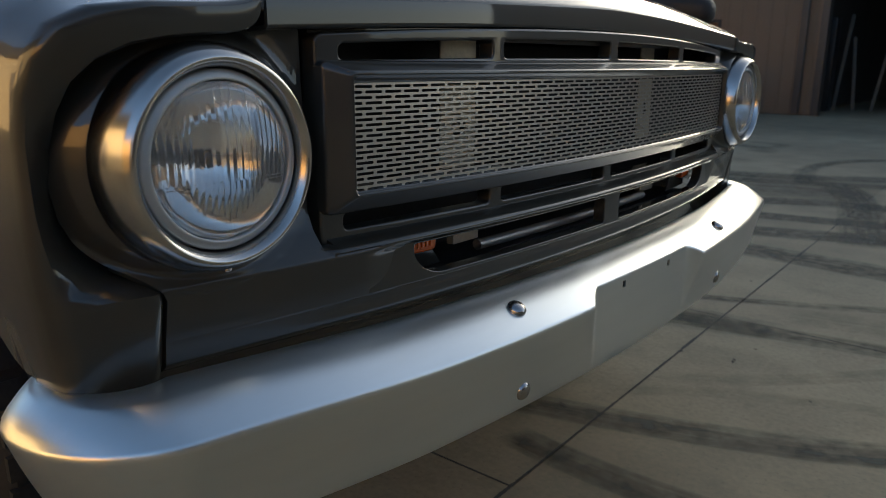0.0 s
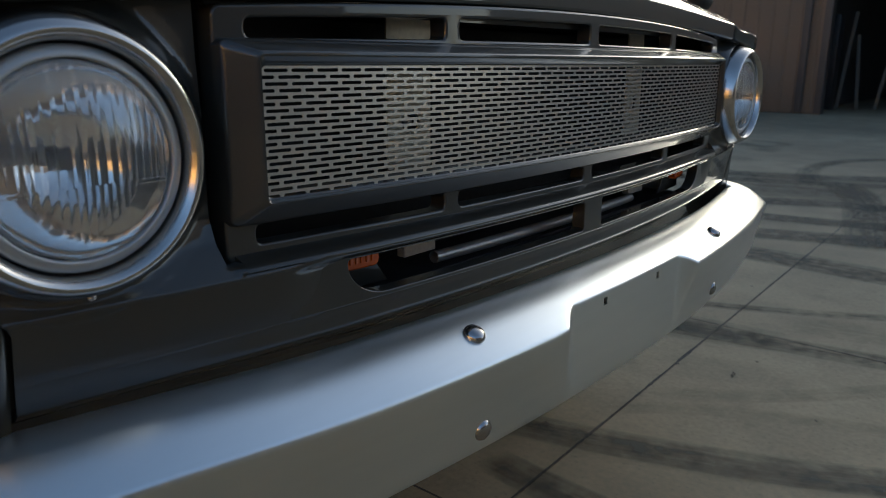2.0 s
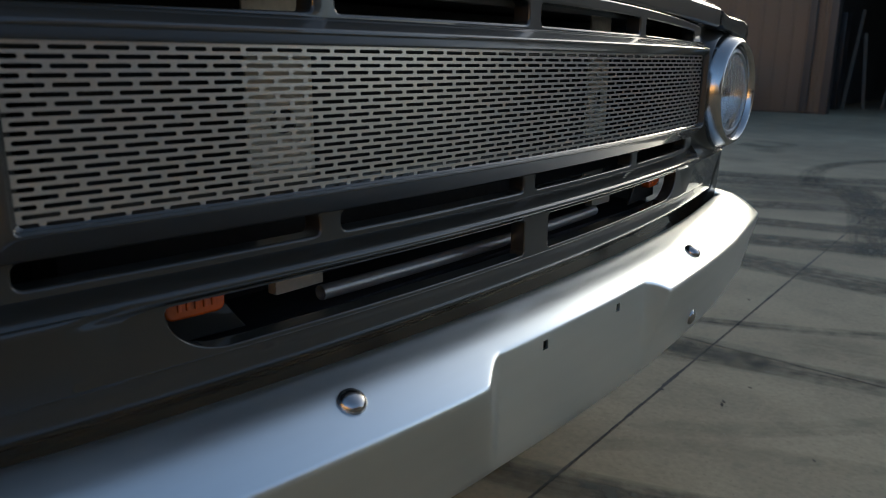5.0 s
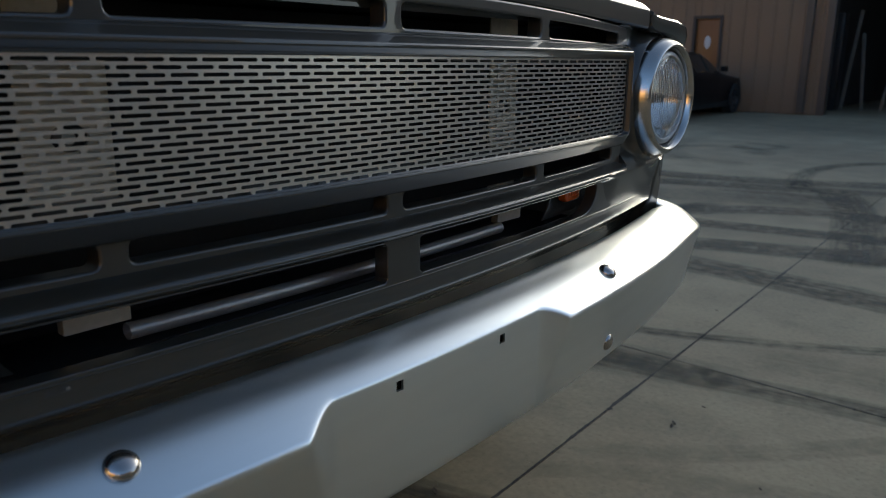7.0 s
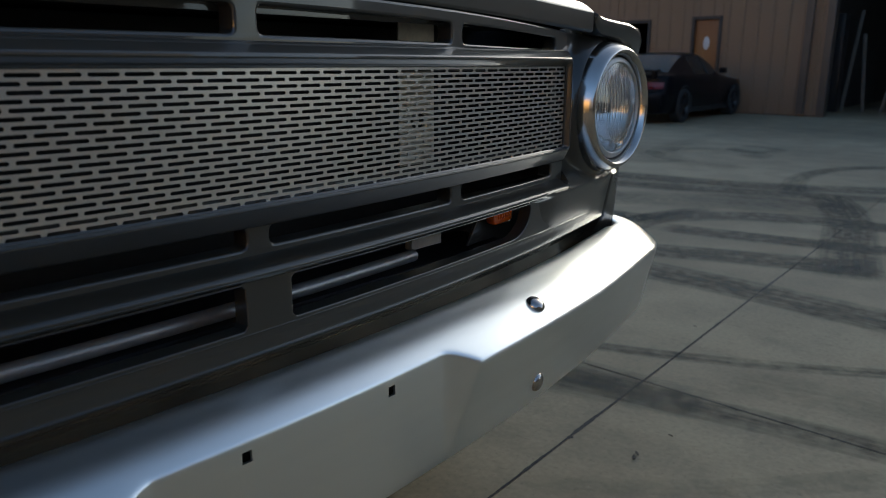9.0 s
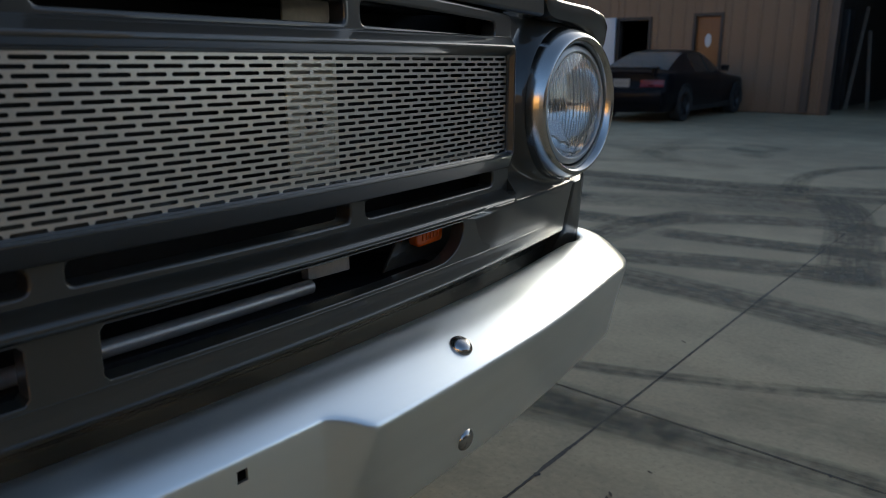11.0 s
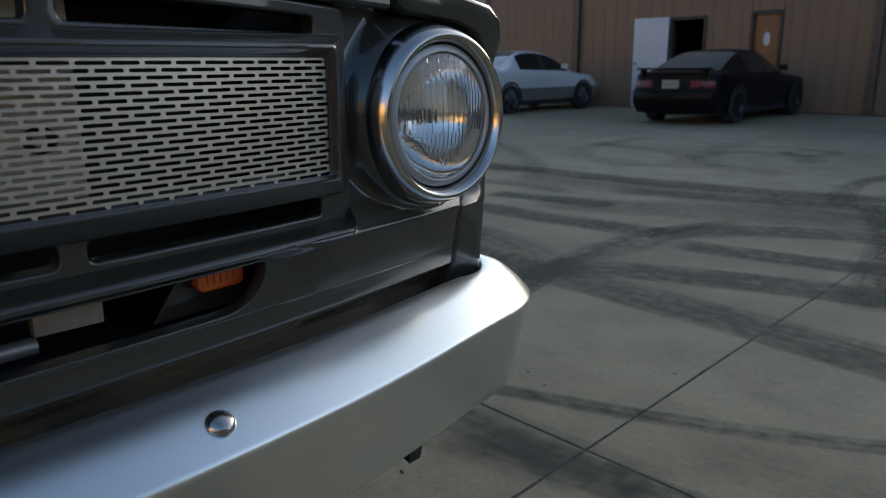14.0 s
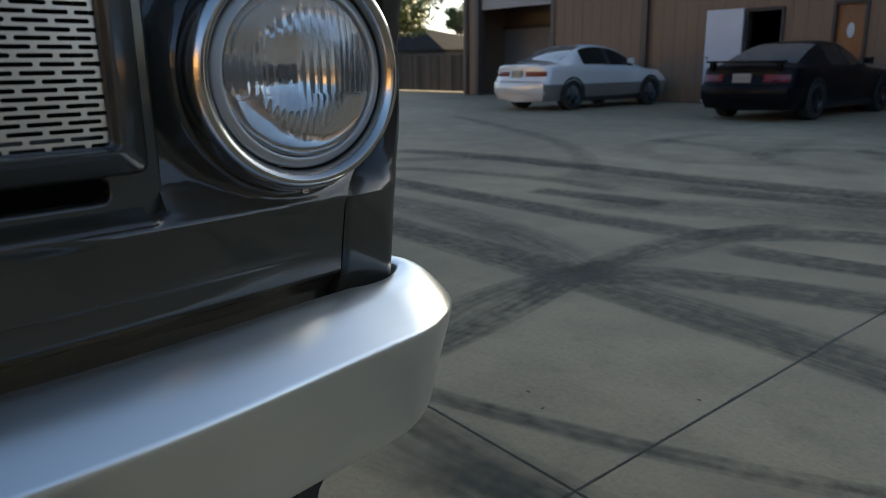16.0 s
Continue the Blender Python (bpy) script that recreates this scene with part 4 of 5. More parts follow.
def tree(x, y, h, spread, seed, n=3600, big=1.0):
    rnd = random.Random(seed)
    t = thing("tree", "leafy green tree beyond the fence", "tree", pose(x, y, 0), "trees beyond the fence")
    bits = []

    def limb(p, q, r0, r1):
        d = (Vector(q) - Vector(p)).normalized()
        s = d.orthogonal().normalized()
        c = d.cross(s)
        rings = []
        for k in range(4):
            o = Vector(p).lerp(Vector(q), k / 3) + Vector((rnd.uniform(-1, 1), rnd.uniform(-1, 1), 0)) * r0 * 0.4 * (0 < k < 3)
            r = r0 + (r1 - r0) * k / 3
            rings.append([tuple(o + (s * math.cos(m * math.pi / 4) + c * math.sin(m * math.pi / 4)) * r) for m in range(8)])
        bits.append(grid(rings, close=True))

    limb((0, 0, 0), (0.1, 0.1, h * 0.45), 0.22, 0.15)
    tips = []
    for k in range(9):
        a = k * 2.4 + rnd.random()
        r = spread * rnd.uniform(0.45, 0.9)
        tip = (r * math.cos(a), r * math.sin(a), h * rnd.uniform(0.42, 0.95))
        limb((0.1, 0.1, h * rnd.uniform(0.3, 0.45)), tip, 0.10, 0.025)
        tips.append(tip)
    part("trunk", join(*bits), BARK, t, "forked trunk with limbs")
    vs, fs = [], []
    for k in range(n):
        c = Vector(tips[k % 9])
        p = c + Vector((rnd.gauss(0, 1), rnd.gauss(0, 1), rnd.gauss(0, 0.7))) * spread * 0.23
        for _ in range(3):
            q = p + Vector((rnd.gauss(0, 1), rnd.gauss(0, 1), rnd.gauss(0, 1))) * 0.12 * big
            d, e2 = Vector((rnd.gauss(0, 1), rnd.gauss(0, 1), rnd.gauss(0, 1))).normalized(), Vector((rnd.gauss(0, 1), rnd.gauss(0, 1), rnd.gauss(0, 1)))
            e2 = e2.cross(d).normalized()
            s, i = rnd.uniform(0.07, 0.13) * big, len(vs)
            vs += [tuple(q - d * s), tuple(q + e2 * s * 0.45), tuple(q + d * s), tuple(q - e2 * s * 0.45)]
            fs.append((i, i + 1, i + 2, i + 3))
    part("crown", (vs, fs), LEAF, t, "loose crown of small green leaves", smooth=0)


tree(-50.9, 38.9, 11.0, 3.6, 1, 7000, 1.5)
tree(-44.0, 39.7, 5.3, 1.1, 2, 1800)
tree(-32.4, 24.5, 5.4, 2.1, 3, 4600, 1.25)
tree(-50.0, 32.5, 9.0, 3.2, 4, 3600, 1.4)

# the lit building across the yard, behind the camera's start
across = thing("far_workshop", "metal building across the yard, in a sunlit siding colour", "building", pose(-4, -9.0, 0))
# sunlight on these walls is partly in their siding colour
part("front_wall", ribbed(-30, 2.6, 0, 5.4, 0, -1), SUNLIT_SIDING, across, "ribbed wall in a sunlit colour", smooth=0)
part("body", box(-30, 2.6, -10, -0.03, 0, 5.38), SUNLIT_SIDING, across, "building body in a sunlit colour")
# unseen roof, ridge raised to darken the sky in the truck's reflections
part("roof", ([(-30.6, 0.5, 5.3), (3.2, 0.5, 5.3), (3.2, -5, 12.0), (-30.6, -5, 12.0), (-30.6, -10.5, 5.3), (3.2, -10.5, 5.3)], [(0, 1, 2, 3), (3, 2, 5, 4)]), SHINGLE, across, "unseen dark roof, made steep to block sky", smooth=0)
# unseen doors, added to reduce how much lit wall is reflected
for x in (-12.0, -6.0):
    part("bay_door", box(x, x + 2.6, 0.03, 0.09, 0, 3.6, 0.01), TRIM, across, "brown closed bay door")
# unseen wall in a sunset colour, added for gold reflections in the bezels
tagged(part("wall_south", box(-1.2, 5.5, -9.2, -9.0, 0.0, 4.0, 0.02), SUNSET_GOLD), "unseen gold wall added to reflect in the bezels", "wall", kind="structure")
# unseen dark wall, added where the gold one stops
tagged(part("wall_south_east", box(5.5, 17.2, -9.2, -9.0, 0.0, 4.6, 0.02), TRIM), "unseen brown wall added to darken reflections", "wall", kind="structure")
# unseen walls added ahead of and behind the truck to darken its reflections
tagged(part("wall_west", box(-11.2, -11.0, 0.6, 6.6, 0.0, 4.8, 0.02), TRIM), "unseen brown wall behind the truck, added to darken reflections", "wall", kind="structure")
tagged(part("wall_east", box(17.0, 17.2, -8.4, 11.5, 0.0, 7.0, 0.02), TRIM), "unseen brown wall added to darken reflections", "wall", kind="structure")


# ---------------------------------------------------------------- parked cars
def car(name, label, at, top, low, L, W, side, roof, spoiler=False, glassm=CARGLASS, door=(1.4, 3.0), lamps=(0.3, 0.86, 0.155, 0.06, 0.11), rimm=None):
    """A car lofted from stations along its length, tail at y = 0. side: (y, deck height, half width share); roof: (y, height, half width) knots."""
    t = thing(name, label, "car", at)
    ys = sorted(set(np.linspace(0, L, 60).round(3).tolist() + [0.03, 0.06, 0.1]))
    sy, sz, sw = zip(*side)
    ry, rz = [r[0] for r in roof], [r[1] for r in roof]

    def crown(y):
        """The roof line, with its corners rolled."""
        tall = [float(np.interp(q, ry, rz)) if ry[0] <= q <= ry[-1] else float(np.interp(q, sy, sz)) for q in np.linspace(y - 0.13, y + 0.13, 9)]
        return max(sum(tall) / 9, float(np.interp(y, sy, sz)))

    def ease(v):
        v = min(1.0, max(0.0, v))
        return v * v * (3 - 2 * v)

    def drawn_in(u, y, z):
        """Tail and nose are rounded in plan, and their bumpers stand out below the lid."""
        tail, front_end = max(0.0, 1 - y / 0.55) ** 1.5, max(0.0, 1 - (L - y) / 0.7) ** 1.5
        inset = 0.10 * ease((z - 0.56) / 0.10) + 0.07 * ease((0.36 - z) / 0.16) + 0.17 * (2 * abs(u) / W) ** 3
        return y + inset * tail - 1.3 * inset * front_end

    rows, meta = [], []
    for y in ys:
        deck, wide = float(np.interp(y, sy, sz)), float(np.interp(y, sy, sw)) * W / 2
        up = crown(y)
        cab = max(0.0, up - deck)
        inset = wide - 0.10 - 0.20 * cab / 0.45
        half = [(0, up + 0.022), (inset * 0.66, up + 0.014), (inset * 0.92, up - 0.008), (inset, up - 0.045 if cab > 0.03 else deck + 0.0), (wide - 0.05 if cab > 0.03 else wide - 0.04, deck if cab > 0.03 else deck - 0.015),
                (wide - 0.012, deck - 0.05), (wide, deck - 0.16), (wide + 0.005, 0.52), (wide - 0.005, 0.44), (wide - 0.02, 0.30), (wide - 0.07, 0.19), (0, 0.17)]
        rows.append([(-u, drawn_in(u, y, z), z) for u, z in reversed(half)] + [(u, drawn_in(u, y, z), z) for u, z in half[1:]])
        meta.append((y, cab))
    vs, fs = grid(rows)
    n = len(rows[0])
    sets = {"body": [], "lower_body": [], "side_window": [], "side_window_": [], "side_window__": [], "side_window___": [], "rear_window": [], "windscreen": [], "door_pillar": [], "door_pillar_": []}
    for k, f in enumerate(fs):
        i, j = divmod(k, n - 1)
        near = j < n // 2
        j = min(j, n - 2 - j)           # 0 belly .. 9 crown
        c0, c1 = meta[i][1], meta[i + 1][1]
        slope = abs(c1 - c0) / (meta[i + 1][0] - meta[i][0])
        key = "lower_body" if j <= 3 else "body"
        if j == 7 and min(c0, c1) > 0.05 and door[0] <= meta[i][0] and meta[i + 1][0] <= door[1]:
            mid = 0.5 * (door[0] + door[1])
            key = "side_window" + ("" if near else "_") + ("" if meta[i][0] < mid else "__")
            if abs(0.5 * (meta[i][0] + meta[i + 1][0]) - mid) < 0.045:
                key = "door_pillar" + ("" if near else "_")
        if j >= 9 and max(c0, c1) > 0.04 and slope > 0.22:
            key = "rear_window" if meta[i][0] < L * 0.45 else "windscreen"
        sets[key].append(f)
    for row, y in ((rows[0], 0.0), (rows[-1], L)):
        # each end is a panel drawn across, so that it keeps the rounding
        n2 = n // 2
        cols = [[(row[k][0] * c, drawn_in(row[k][0] * c, y, row[k][2]), row[k][2]) for c in (1, 0.9, 0.75, 0.5, 0.25, 0, -0.25, -0.5, -0.75, -0.9, -1)] for k in range(n2 + 1)]
        cv, cf = grid(cols)
        sets["body"] += [tuple(i + len(vs) for i in f) for f in cf]
        vs = vs + cv
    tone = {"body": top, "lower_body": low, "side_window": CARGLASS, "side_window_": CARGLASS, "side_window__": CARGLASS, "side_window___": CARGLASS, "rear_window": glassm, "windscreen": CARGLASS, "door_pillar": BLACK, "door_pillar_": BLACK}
    for key, some in sets.items():
        used = sorted({v for f in some for v in f})
        re = {v: k for k, v in enumerate(used)}
        key_name = key.rstrip("_")
        part(key_name, ([vs[v] for v in used], [tuple(re[v] for v in f) for f in some]), tone[key], t, {"rear_window": "sloping rear window, paled for reflected sky", "windscreen": "dark windscreen", "side_window": "dark side window", "door_pillar": "black door pillar"}.get(key_name, ""), smooth=60)
    for u in (-1, 1):
        for y in (0.21 * L, 0.79 * L):
            w = part("wheel", lathe([(0.0005, -0.03), (0.17, -0.035), (0.185, -0.004), (0.20, 0.006), (0.212, 0.012), (0.215, -0.05)], 28, "x"), DARKMET, t, "dark wheel with dull spokes", at=pose(u * (W / 2 + 0.0), y, 0.305, 0, 0, 0 if u > 0 else 180))
            spokes = []
            for k in range(6):
                c, q = math.cos(k * math.pi / 3), math.sin(k * math.pi / 3)
                pts = [(-0.026, 0.03, -0.022), (-0.026, 0.03, 0.022), (-0.026, 0.19, 0.016), (-0.026, 0.19, -0.016), (0.006, 0.03, -0.016), (0.006, 0.03, 0.016), (0.002, 0.185, 0.011), (0.002, 0.185, -0.011)]
                spokes.append(([(a, b * c - d * q, b * q + d * c) for a, b, d in pts], [(0, 1, 2, 3), (4, 7, 6, 5), (0, 4, 5, 1), (1, 5, 6, 2), (2, 6, 7, 3), (3, 7, 4, 0)]))
            spokes.append(lathe([(0.0005, 0.01), (0.035, 0.008), (0.045, -0.02)], 20, "x"))
            part("rim", join(*spokes), rimm or WHEEL, w, "dull spoked rim")
            part("tyre", lathe([(0.21, -0.02), (0.215, 0.012), (0.26, 0.02), (0.295, 0.010), (0.305, -0.01), (0.305, -0.18), (0.22, -0.2)], 32, "x"), RUBBER, w, "black tyre")
            arch = [[(u * (W / 2 + d), y + r * math.cos(a), 0.305 + r * math.sin(a)) for a in np.linspace(-0.35, math.pi + 0.35, 21)] for d, r in ((0.004, 0.315), (0.010, 0.325), (0.012, 0.345), (0.002, 0.36))]
            part("wheel_arch", grid(arch), BLACK, t, "dark wheel arch")

    def tail_patch(u0, u1, z0, z1, proud, thick=0.03):
        """A panel that follows the tail, standing proud of it."""
        us, zs = np.linspace(u0, u1, 9), np.linspace(z0, z1, 5)
        face = [[(u, drawn_in(u, 0.0, z) - proud * (1 if 0 < i < 8 and 0 < j < 4 else 0.3), z) for i, u in enumerate(us)] for j, z in enumerate(zs)]
        rear = [[(u, y + thick, z) for u, y, z in r] for r in face]
        edge = lambda g: g[0] + [r[-1] for r in g[1:]] + g[-1][-2::-1] + [r[0] for r in g[-2:0:-1]]
        return join(grid(face), grid([edge(face), edge(rear)], close=True))

    top_z = sz[0]
    for u in (-1, 1):
        a, b = sorted((u * lamps[0] * W / 2, u * lamps[1] * W / 2))
        lens = part("tail_light", tail_patch(a, b, top_z - lamps[2], top_z - lamps[3], 0.016), TAIL, t, "red tail light")
        m = 0.5 * (a + b)
        part("reversing_lens", tail_patch(m - 0.05, m + 0.05, top_z - lamps[2] + 0.012, top_z - lamps[2] + 0.040, 0.022), TAILDARK, lens, "smoked red lens section")
        part("mirror", box(u * (W / 2 - 0.02) - 0.07, u * (W / 2 - 0.02) + 0.07, 0.62 * L, 0.62 * L + 0.08, sz[len(sz) // 2] + 0.0, sz[len(sz) // 2] + 0.11, 0.02), top, t, "door mirror")
    part("rear_bumper", tail_patch(-W / 2 * 0.90, W / 2 * 0.90, 0.33, 0.56, 0.035, 0.06), top, t, "rear bumper")
    part("trunk_seam", tail_patch(-W / 2 * 0.80, W / 2 * 0.80, 0.575, 0.583, 0.004), BLACK, t, "dark seam above the bumper")
    zp = top_z - lamps[4]
    yp = drawn_in(0.0, 0.0, zp) - 0.03
    pl = part("number_plate", box(-0.15, 0.15, yp - 0.012, yp + 0.03, zp - 0.07, zp + 0.07, 0.004), PLATE, t, "white number plate with grey bars")
    for k in range(5):
        part("bar", box(-0.11 + 0.05 * k, -0.09 + 0.05 * k, yp - 0.0145, yp - 0.012, zp - 0.025, zp + 0.025), WHEEL, pl)
    part("sill", box(-W / 2 + 0.04, W / 2 - 0.04, 0.25 * L, 0.75 * L, 0.16, 0.28, 0.02), BLACK, t, "dark sill")
    if spoiler:
        sp = part("spoiler", box(-W / 2 + 0.16, W / 2 - 0.16, 0.06, 0.24, sz[0] + 0.105, sz[0] + 0.135, 0.012), top, t, "black rear spoiler")
        for u in (-0.55, 0.55):
            part("spoiler_foot", box(u - 0.03, u + 0.03, 0.10, 0.22, sz[0] - 0.02, sz[0] + 0.105, 0.008), top, sp)
    return t


car("black_coupe", "black two-door coupe with a rear spoiler parked facing the workshop", pose(-6.18, 12.98, 0, 0, 0, 1.7), CARBLACK, CARBLACK, 4.75, 1.58,
    [(0, 0.80, 0.90), (0.06, 0.835, 0.93), (0.16, 0.85, 0.96), (0.4, 0.86, 0.985), (1.0, 0.86, 1.0), (2.7, 0.84, 1.0), (4.1, 0.74, 0.97), (4.5, 0.67, 0.9), (4.7, 0.58, 0.78)],
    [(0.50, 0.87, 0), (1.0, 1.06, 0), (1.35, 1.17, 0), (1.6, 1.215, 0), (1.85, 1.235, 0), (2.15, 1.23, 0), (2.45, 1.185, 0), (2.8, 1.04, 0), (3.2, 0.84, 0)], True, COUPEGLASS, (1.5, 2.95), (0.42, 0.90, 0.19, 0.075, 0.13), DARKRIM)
car("white_sedan", "white four-door sedan with silver lower body parked facing the workshop", pose(-10.86, 12.65, 0, 0, 0, -1.5), CARWHITE, CARGOLD, 4.3, 1.58,
    [(0, 0.85, 0.90), (0.06, 0.885, 0.93), (0.16, 0.90, 0.96), (0.4, 0.91, 0.985), (1.0, 0.91, 1.0), (2.6, 0.87, 1.0), (3.75, 0.77, 0.97), (4.15, 0.68, 0.9), (4.3, 0.58, 0.78)],
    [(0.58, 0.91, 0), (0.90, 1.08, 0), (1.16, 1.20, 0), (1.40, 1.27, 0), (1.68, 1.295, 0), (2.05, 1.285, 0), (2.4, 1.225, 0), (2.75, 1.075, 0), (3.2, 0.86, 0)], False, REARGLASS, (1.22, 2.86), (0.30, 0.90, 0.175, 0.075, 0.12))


# ---------------------------------------------------------------- tyre marks on the concrete
def mark_material():
    m = bpy.data.materials.new("tyre_mark")
    m.use_nodes = True
    nt = m.node_tree
    b = nt.nodes["Principled BSDF"]
    b.inputs["Base Color"].default_value, b.inputs["Roughness"].default_value = (0.060, 0.062, 0.046, 1), 0.8
    uv, run = nt.nodes.new("ShaderNodeUVMap"), nt.nodes.new("ShaderNodeUVMap")
    uv.uv_map, run.uv_map = "UVMap", "Run"
    sep = nt.nodes.new("ShaderNodeSeparateXYZ")
    nt.links.new(uv.outputs[0], sep.inputs[0])
    co = nt.nodes.new("ShaderNodeTexCoord")
    wear = nt.nodes.new("ShaderNodeAttribute")
    wear.attribute_name = "wear"
    mp = nt.nodes.new("ShaderNodeMapping")
    mp.inputs["Scale"].default_value = (1.5, 42.0, 1.0)
    nt.links.new(run.outputs[0], mp.inputs["Vector"])
    streak = node(nt, "ShaderNodeTexNoise", Scale=1.0, Detail=5.0)
    nt.links.new(mp.outputs[0], streak.inputs["Vector"])
    n1, n2 = node(nt, "ShaderNodeTexNoise", Scale=16.0, Detail=8.0), node(nt, "ShaderNodeTexNoise", Scale=2.0, Detail=4.0)
    nt.links.new(co.outputs["Object"], n1.inputs["Vector"])
    nt.links.new(co.outputs["Object"], n2.inputs["Vector"])

    def calc(op, a, b2, c=None):
        q = nt.nodes.new("ShaderNodeMath")
        q.operation = op
        for k, v in enumerate((a, b2, c)):
            if v is None:
                continue
            if isinstance(v, (int, float)):
                q.inputs[k].default_value = v
            else:
                nt.links.new(v, q.inputs[k])
        return q.outputs[0]

    across_ = calc("MULTIPLY", sep.outputs[1], calc("SUBTRACT", 1.0, sep.outputs[1]))
    fade = calc("MULTIPLY", calc("MULTIPLY", sep.outputs[0], calc("SUBTRACT", 1.0, sep.outputs[0])), 14.0)
    fade = calc("MINIMUM", fade, 1.0)
    prof = calc("POWER", calc("MULTIPLY", across_, 4.0), 0.55)
    tex = calc("ADD", calc("MULTIPLY", streak.outputs[0], 1.1), calc("MULTIPLY_ADD", n2.outputs[0], 0.8, calc("MULTIPLY", calc("MULTIPLY", n1.outputs[0], n1.outputs[0]), 1.15)))
    body = calc("MAXIMUM", calc("MULTIPLY", calc("SUBTRACT", tex, 0.77), 1.20), 0.0)
    body = calc("MULTIPLY", calc("MULTIPLY", prof, body), wear.outputs["Fac"])
    body = calc("MINIMUM", body, 0.84)
    tr = nt.nodes.new("ShaderNodeBsdfTransparent")
    mix = nt.nodes.new("ShaderNodeMixShader")
    nt.links.new(calc("MULTIPLY", body, fade), mix.inputs[0])
    nt.links.new(tr.outputs[0], mix.inputs[1])
    nt.links.new(b.outputs[0], mix.inputs[2])
    nt.links.new(mix.outputs[0], nt.nodes["Material Output"].inputs["Surface"])
    return m


MARK = mark_material()


def skid(x, y, heading, length, bend, twist, width, wear):
    """A worn rubber streak: it sets out from (x, y), and its heading turns by bend degrees a metre, which itself changes by twist."""
    steps = max(24, int(length * 14))
    line, step, width = [Vector((x, y, 0))], length / steps, width * 1.1
    for k in range(steps):
        d = (k + 0.5) * step
        h = radians(heading + bend * d + 0.5 * twist * d * d)
        line.append(line[-1] + Vector((math.cos(h), math.sin(h), 0)) * step)
    skid.count += 1
    z = 0.002 + 0.00012 * skid.count
    vs, fs, uvs, runs, far = [], [], [], [], 3.7 * skid.count
    for i, p in enumerate(line):
        d = (line[min(i + 1, len(line) - 1)] - line[max(i - 1, 0)]).normalized()
        s = Vector((-d.y, d.x, 0)) * width / 2
        vs += [tuple(p + s + Vector((0, 0, z))), tuple(p - s + Vector((0, 0, z)))]
        uvs += [(i / (len(line) - 1), 0.0), (i / (len(line) - 1), 1.0)]
        far += (p - line[i - 1]).length if i else 0.0
        runs += [(far, 0.0), (far, width)]
        if i:
            fs.append((2 * i - 2, 2 * i - 1, 2 * i + 1, 2 * i))
    me = bpy.data.meshes.new("tyre_mark")
    me.from_pydata(vs, [], fs)
    layer = me.uv_layers.new(name="UVMap")
    for lp in me.loops:
        layer.data[lp.index].uv = uvs[lp.vertex_index]
    layer = me.uv_layers.new(name="Run")
    for lp in me.loops:
        layer.data[lp.index].uv = runs[lp.vertex_index]
    att = me.attributes.new("wear", "FLOAT", "POINT")
    for d in att.data:
        d.value = wear
    me.materials.append(MARK)
    ob = new("tyre_mark", me)
    ob.parent = sheet
    tagged(ob, "dark rubber skid mark on concrete")


skid.count = 0
# near streaks
for one in (
    (-1.91, 3.07, 15, 2.23, 4.4, 6.7, 0.085, 0.75),
    (-1.3, 2.925, 10, 1.42, 2.1, -10.0, 0.15, 0.75),
    (-0.75, 3.3, 15, 0.86, -23.6, 14.3, 0.22, 0.22),
    (-1.55, 3.0, 4, 0.85, 0.0, 0.0, 0.20, 0.42),
    (-1.45, 2.84, 12, 0.75, 6.0, 0.0, 0.17, 0.34),
    (-1.58, 3.01, 0, 0.78, 4.3, 14.6, 0.09, 0.5),
    (-0.94, 2.31, 26, 1.3, 48.5, -52.3, 0.09, 0.26),
    (-1.0, 2.1, 46, 1.13, -58.0, 63.4, 0.08, 0.2),
    (-1.4, 1.78, 16, 1.63, -2.6, 20.7, 0.14, 1.0),
    (-1.1, 1.65, -8, 0.91, 12.4, 45.1, 0.12, 0.9),
):
    skid(*one)
# crossing streaks
for one in (
    (-4.4, 4.5, -5, 4.82, 4.9, -2.9, 0.31, 0.95),
    (-6.5, 5.28, 10, 4.53, -6.6, 2.7, 0.31, 1.05),
    (-2.19, 5.46, 72, 2.78, -50.7, 10.0, 0.31, 1.05),
    (-1.84, 3.2, 98, 3.19, 15.7, -19.2, 0.17, 0.85),
    (-1.98, 3.41, 125, 2.22, -58.7, 38.7, 0.17, 0.6),
    (-2.19, 4.49, 42, 1.74, -37.3, 27.9, 0.31, 1.1),
    (-1.98, 5.42, 4, 1.91, 16.3, -15.9, 0.26, 1.05),
    (-1.45, 7.4, -60, 2.66, -19.6, 10.3, 0.3, 1.0),
):
    skid(*one)
# broad faded bands
for one in (
    (-6.97, 6.74, 27, 7.07, -16.3, 5.6, 0.4, 0.9),
    (-3.2, 6.8, 18, 3.2, -3.6, 4.7, 0.3, 0.7),
    (-4.4, 6.87, -2, 3.42, 15.0, -9.4, 0.62, 0.5),
    (-3.4, 5.96, 11, 2.56, 33.3, -32.6, 0.6, 0.5),
    (-3.9, 5.98, 9, 1.07, 34.9, -94.1, 0.27, 0.95),
    (-4.8, 4.78, 17, 2.77, -18.4, 2.0, 0.4, 0.6),
    (-6.3, 5.57, 79, 2.79, -1.5, -29.0, 0.35, 0.55),
    (-6.07, 5.56, 46, 3.0, -22.4, 3.8, 0.22, 0.6),
):
    skid(*one)
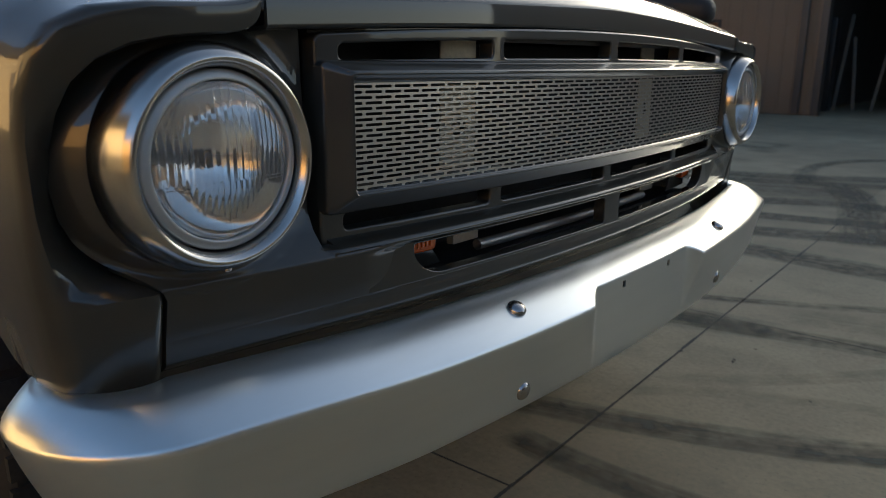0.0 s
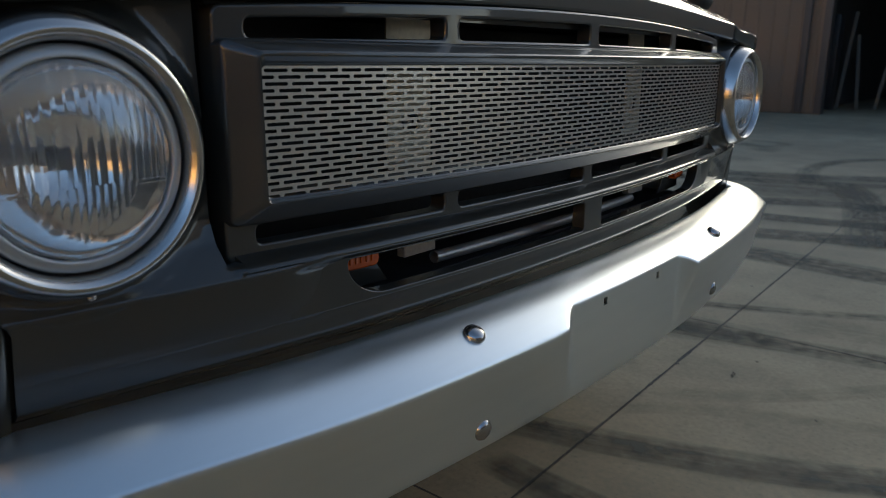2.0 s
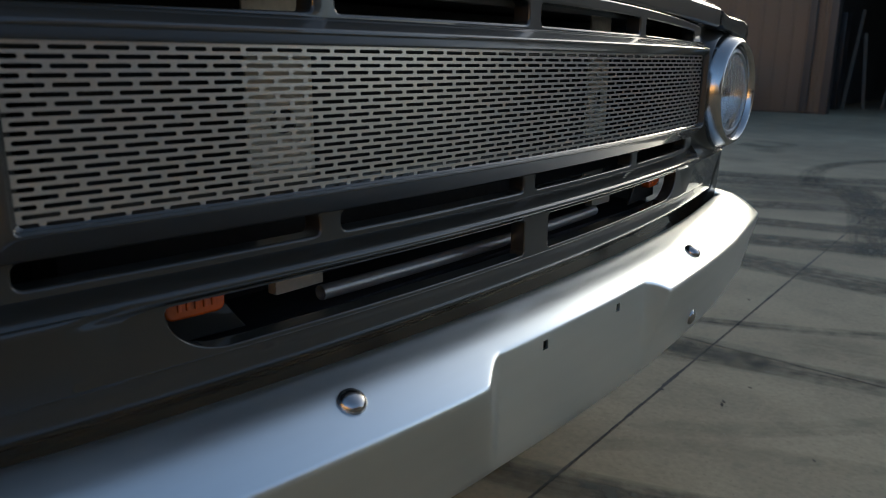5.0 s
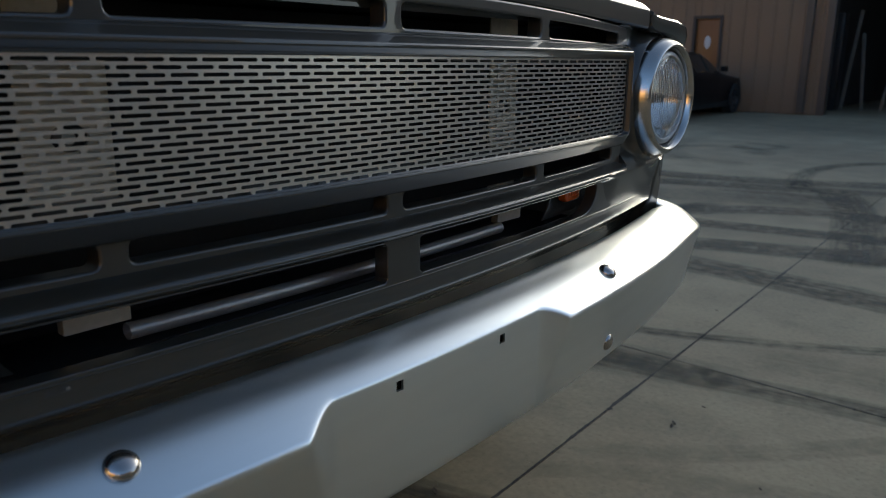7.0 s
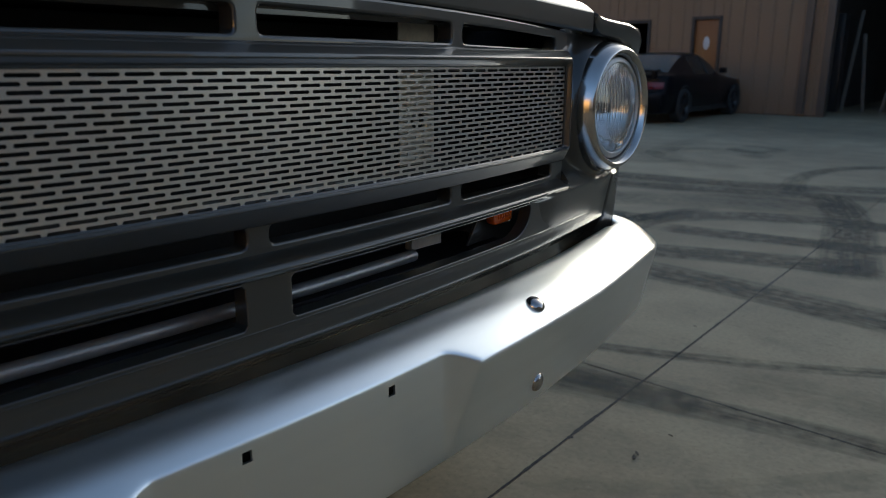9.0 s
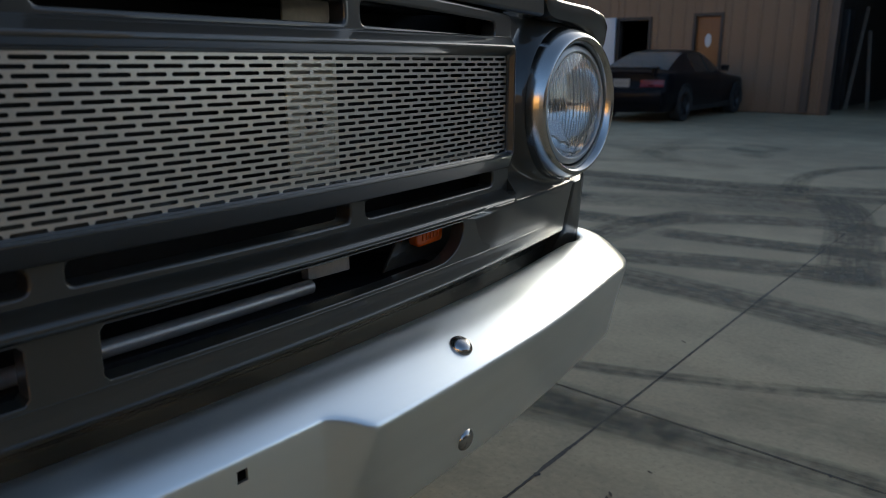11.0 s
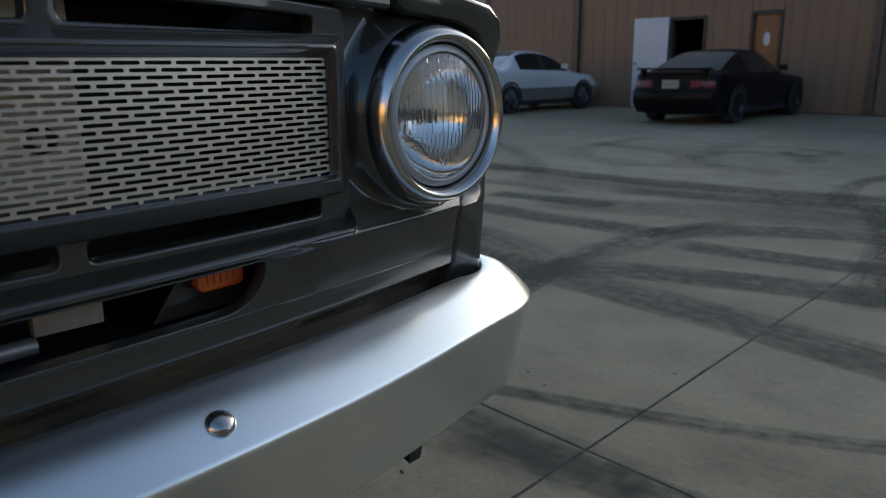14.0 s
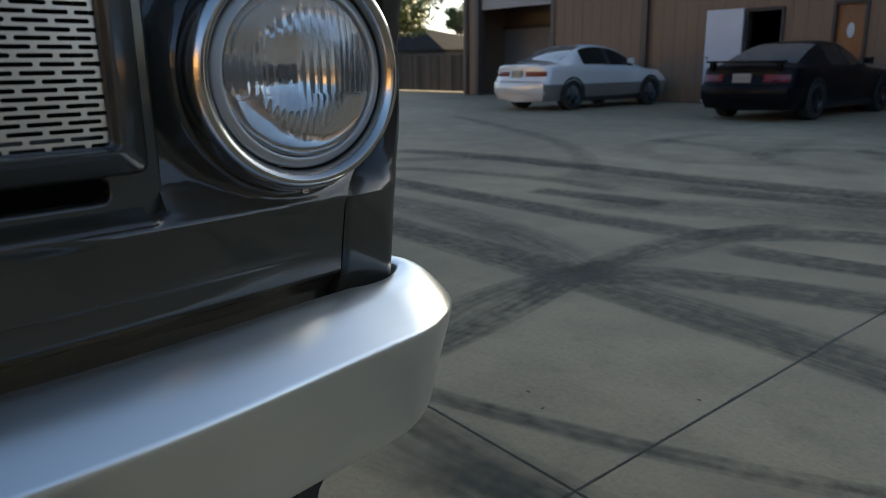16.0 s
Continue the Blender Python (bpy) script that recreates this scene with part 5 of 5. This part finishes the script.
# far loops
for one in (
    (-10.71, 10.94, -28, 8.0, 4.5, -2.1, 0.26, 0.42),
    (-3.28, 8.89, -100, 4.5, -84.1, 20.4, 0.34, 0.28),
    (-5.46, 9.8, -22, 2.39, 42.4, -67.3, 0.34, 0.34),
    (-4.04, 11.19, -82, 3.52, -12.6, 23.4, 0.34, 0.25),
    (-3.81, 9.48, 89, 1.94, -77.2, -32.4, 0.34, 0.3),
    (-3.12, 10.48, -138, 1.64, 316.9, -136.5, 0.24, 0.36),
    (-1.64, 7.28, 109, 3.15, -6.0, -17.1, 0.2, 0.65),
):
    skid(*one)

# the joints' edges are frayed: an uneven dark line over each of the two near ones
rnd = random.Random(11)


def frayed(x, y, length, along_y):
    left, right, k = [], [], 0
    swell = [rnd.random() for _ in range(int(length / 0.09) + 3)]
    while k * 0.009 < length:
        d = k * 0.009
        i, f = divmod(d / 0.09, 1.0)
        base = 0.0024 + 0.0042 * (swell[int(i)] * (1 - f) + swell[int(i) + 1] * f) ** 3
        a, b = base + rnd.uniform(-0.0006, 0.0016), base + rnd.uniform(-0.0006, 0.0016)
        left.append((SKEW_X * d - a, d, 0.0011) if along_y else (d, SKEW_Y * d + a, 0.0013))
        right.append((SKEW_X * d + b, d, 0.0011) if along_y else (d, SKEW_Y * d - b, 0.0013))
        k += 1
    part("joint_edge", grid([right, left]), JOINT, sheet, "frayed edge of the slab joint", smooth=0, at=pose(x, y, 0))


frayed(JX + SKEW_X * (1.2 - JY), 1.2, 5.6, True)
frayed(-3.4, JY + SKEW_Y * (-3.4 - JX), 3.9, False)
for x, y, size in ((JX + 0.014, 2.600, 0.011), (JX - 0.009, 3.62, 0.007), (-0.38, JY - 0.015, 0.009), (JX + 0.021, 1.93, 0.008)):
    ring = [(size * rnd.uniform(0.5, 1.0) * math.cos(k * math.pi / 5), size * rnd.uniform(0.6, 1.4) * math.sin(k * math.pi / 5), 0.0016) for k in range(10)]
    part("joint_chip", (ring, [tuple(range(10))]), JOINT, sheet, "broken edge of the slab joint", smooth=0, at=pose(x, y, 0))

# a shallow saw cut meets the long joint under the truck
part("saw_cut", box(-1.55, 0.0, -0.003, 0.003, 0.0004, 0.0012), JOINT, sheet, "narrow saw cut in the concrete", smooth=0, at=pose(JX + 0.035, 1.42, 0))

# bits of dry leaf and grit lying on the concrete
rnd = random.Random(5)
for x, y, size in ((-0.763, 2.613, 0.022), (-0.459, 2.443, 0.014), (-1.068, 1.911, 0.03), (-0.737, 2.794, 0.014), (-0.766, 2.638, 0.02), (-1.042, 3.726, 0.016), (-1.404, 3.391, 0.016), (-1.30, 3.343, 0.014), (-1.242, 2.669, 0.018), (-1.213, 4.499, 0.022)):
    rows = []
    for i in range(5):
        a = i / 4 - 0.5
        w = 0.22 * math.cos(a * 2.6) * size
        rows.append([(a * size, -w, 0.003 + 0.15 * size * a * a), (a * size, 0, 0.0025), (a * size, w, 0.003 + 0.25 * size * abs(a))])
    bit = part("dry_leaf", grid(rows), LITTER, at=pose(x, y, 0.0, 0, 0, rnd.uniform(0, 180)))
    sol = bit.modifiers.new("thickness", "SOLIDIFY")
    sol.thickness = 0.0012
    tagged(bit, "small dark dry leaf lying on the concrete", "leaf", "litter on the concrete")

# ---------------------------------------------------------------- concrete slabs, with open joints
slab_me = None
for i in range(-7, 6):
    for j in range(-6, 6):
        at = pose(JX + (i + SKEW_X * j) * SLAB, JY + (j + SKEW_Y * i) * SLAB, 0)
        if slab_me is None:
            g = 0.0028
            bm = box(g, SLAB - g, g, SLAB - g, -0.10, 0.0)
            bmesh.ops.bevel(bm, geom=[e for e in bm.edges if all(v.co.z > -0.01 for v in e.verts)], offset=0.002, segments=1, affect="EDGES")
            for v in bm.verts:
                v.co.x, v.co.y = v.co.x + SKEW_X * v.co.y, v.co.y + SKEW_Y * v.co.x
            ob = part("slab", bm, CONCRETE, sheet, smooth=0, at=at)
            slab_me = ob.data
        else:
            ob = new("slab", slab_me)
            ob.parent = sheet
            ob.matrix_basis = at
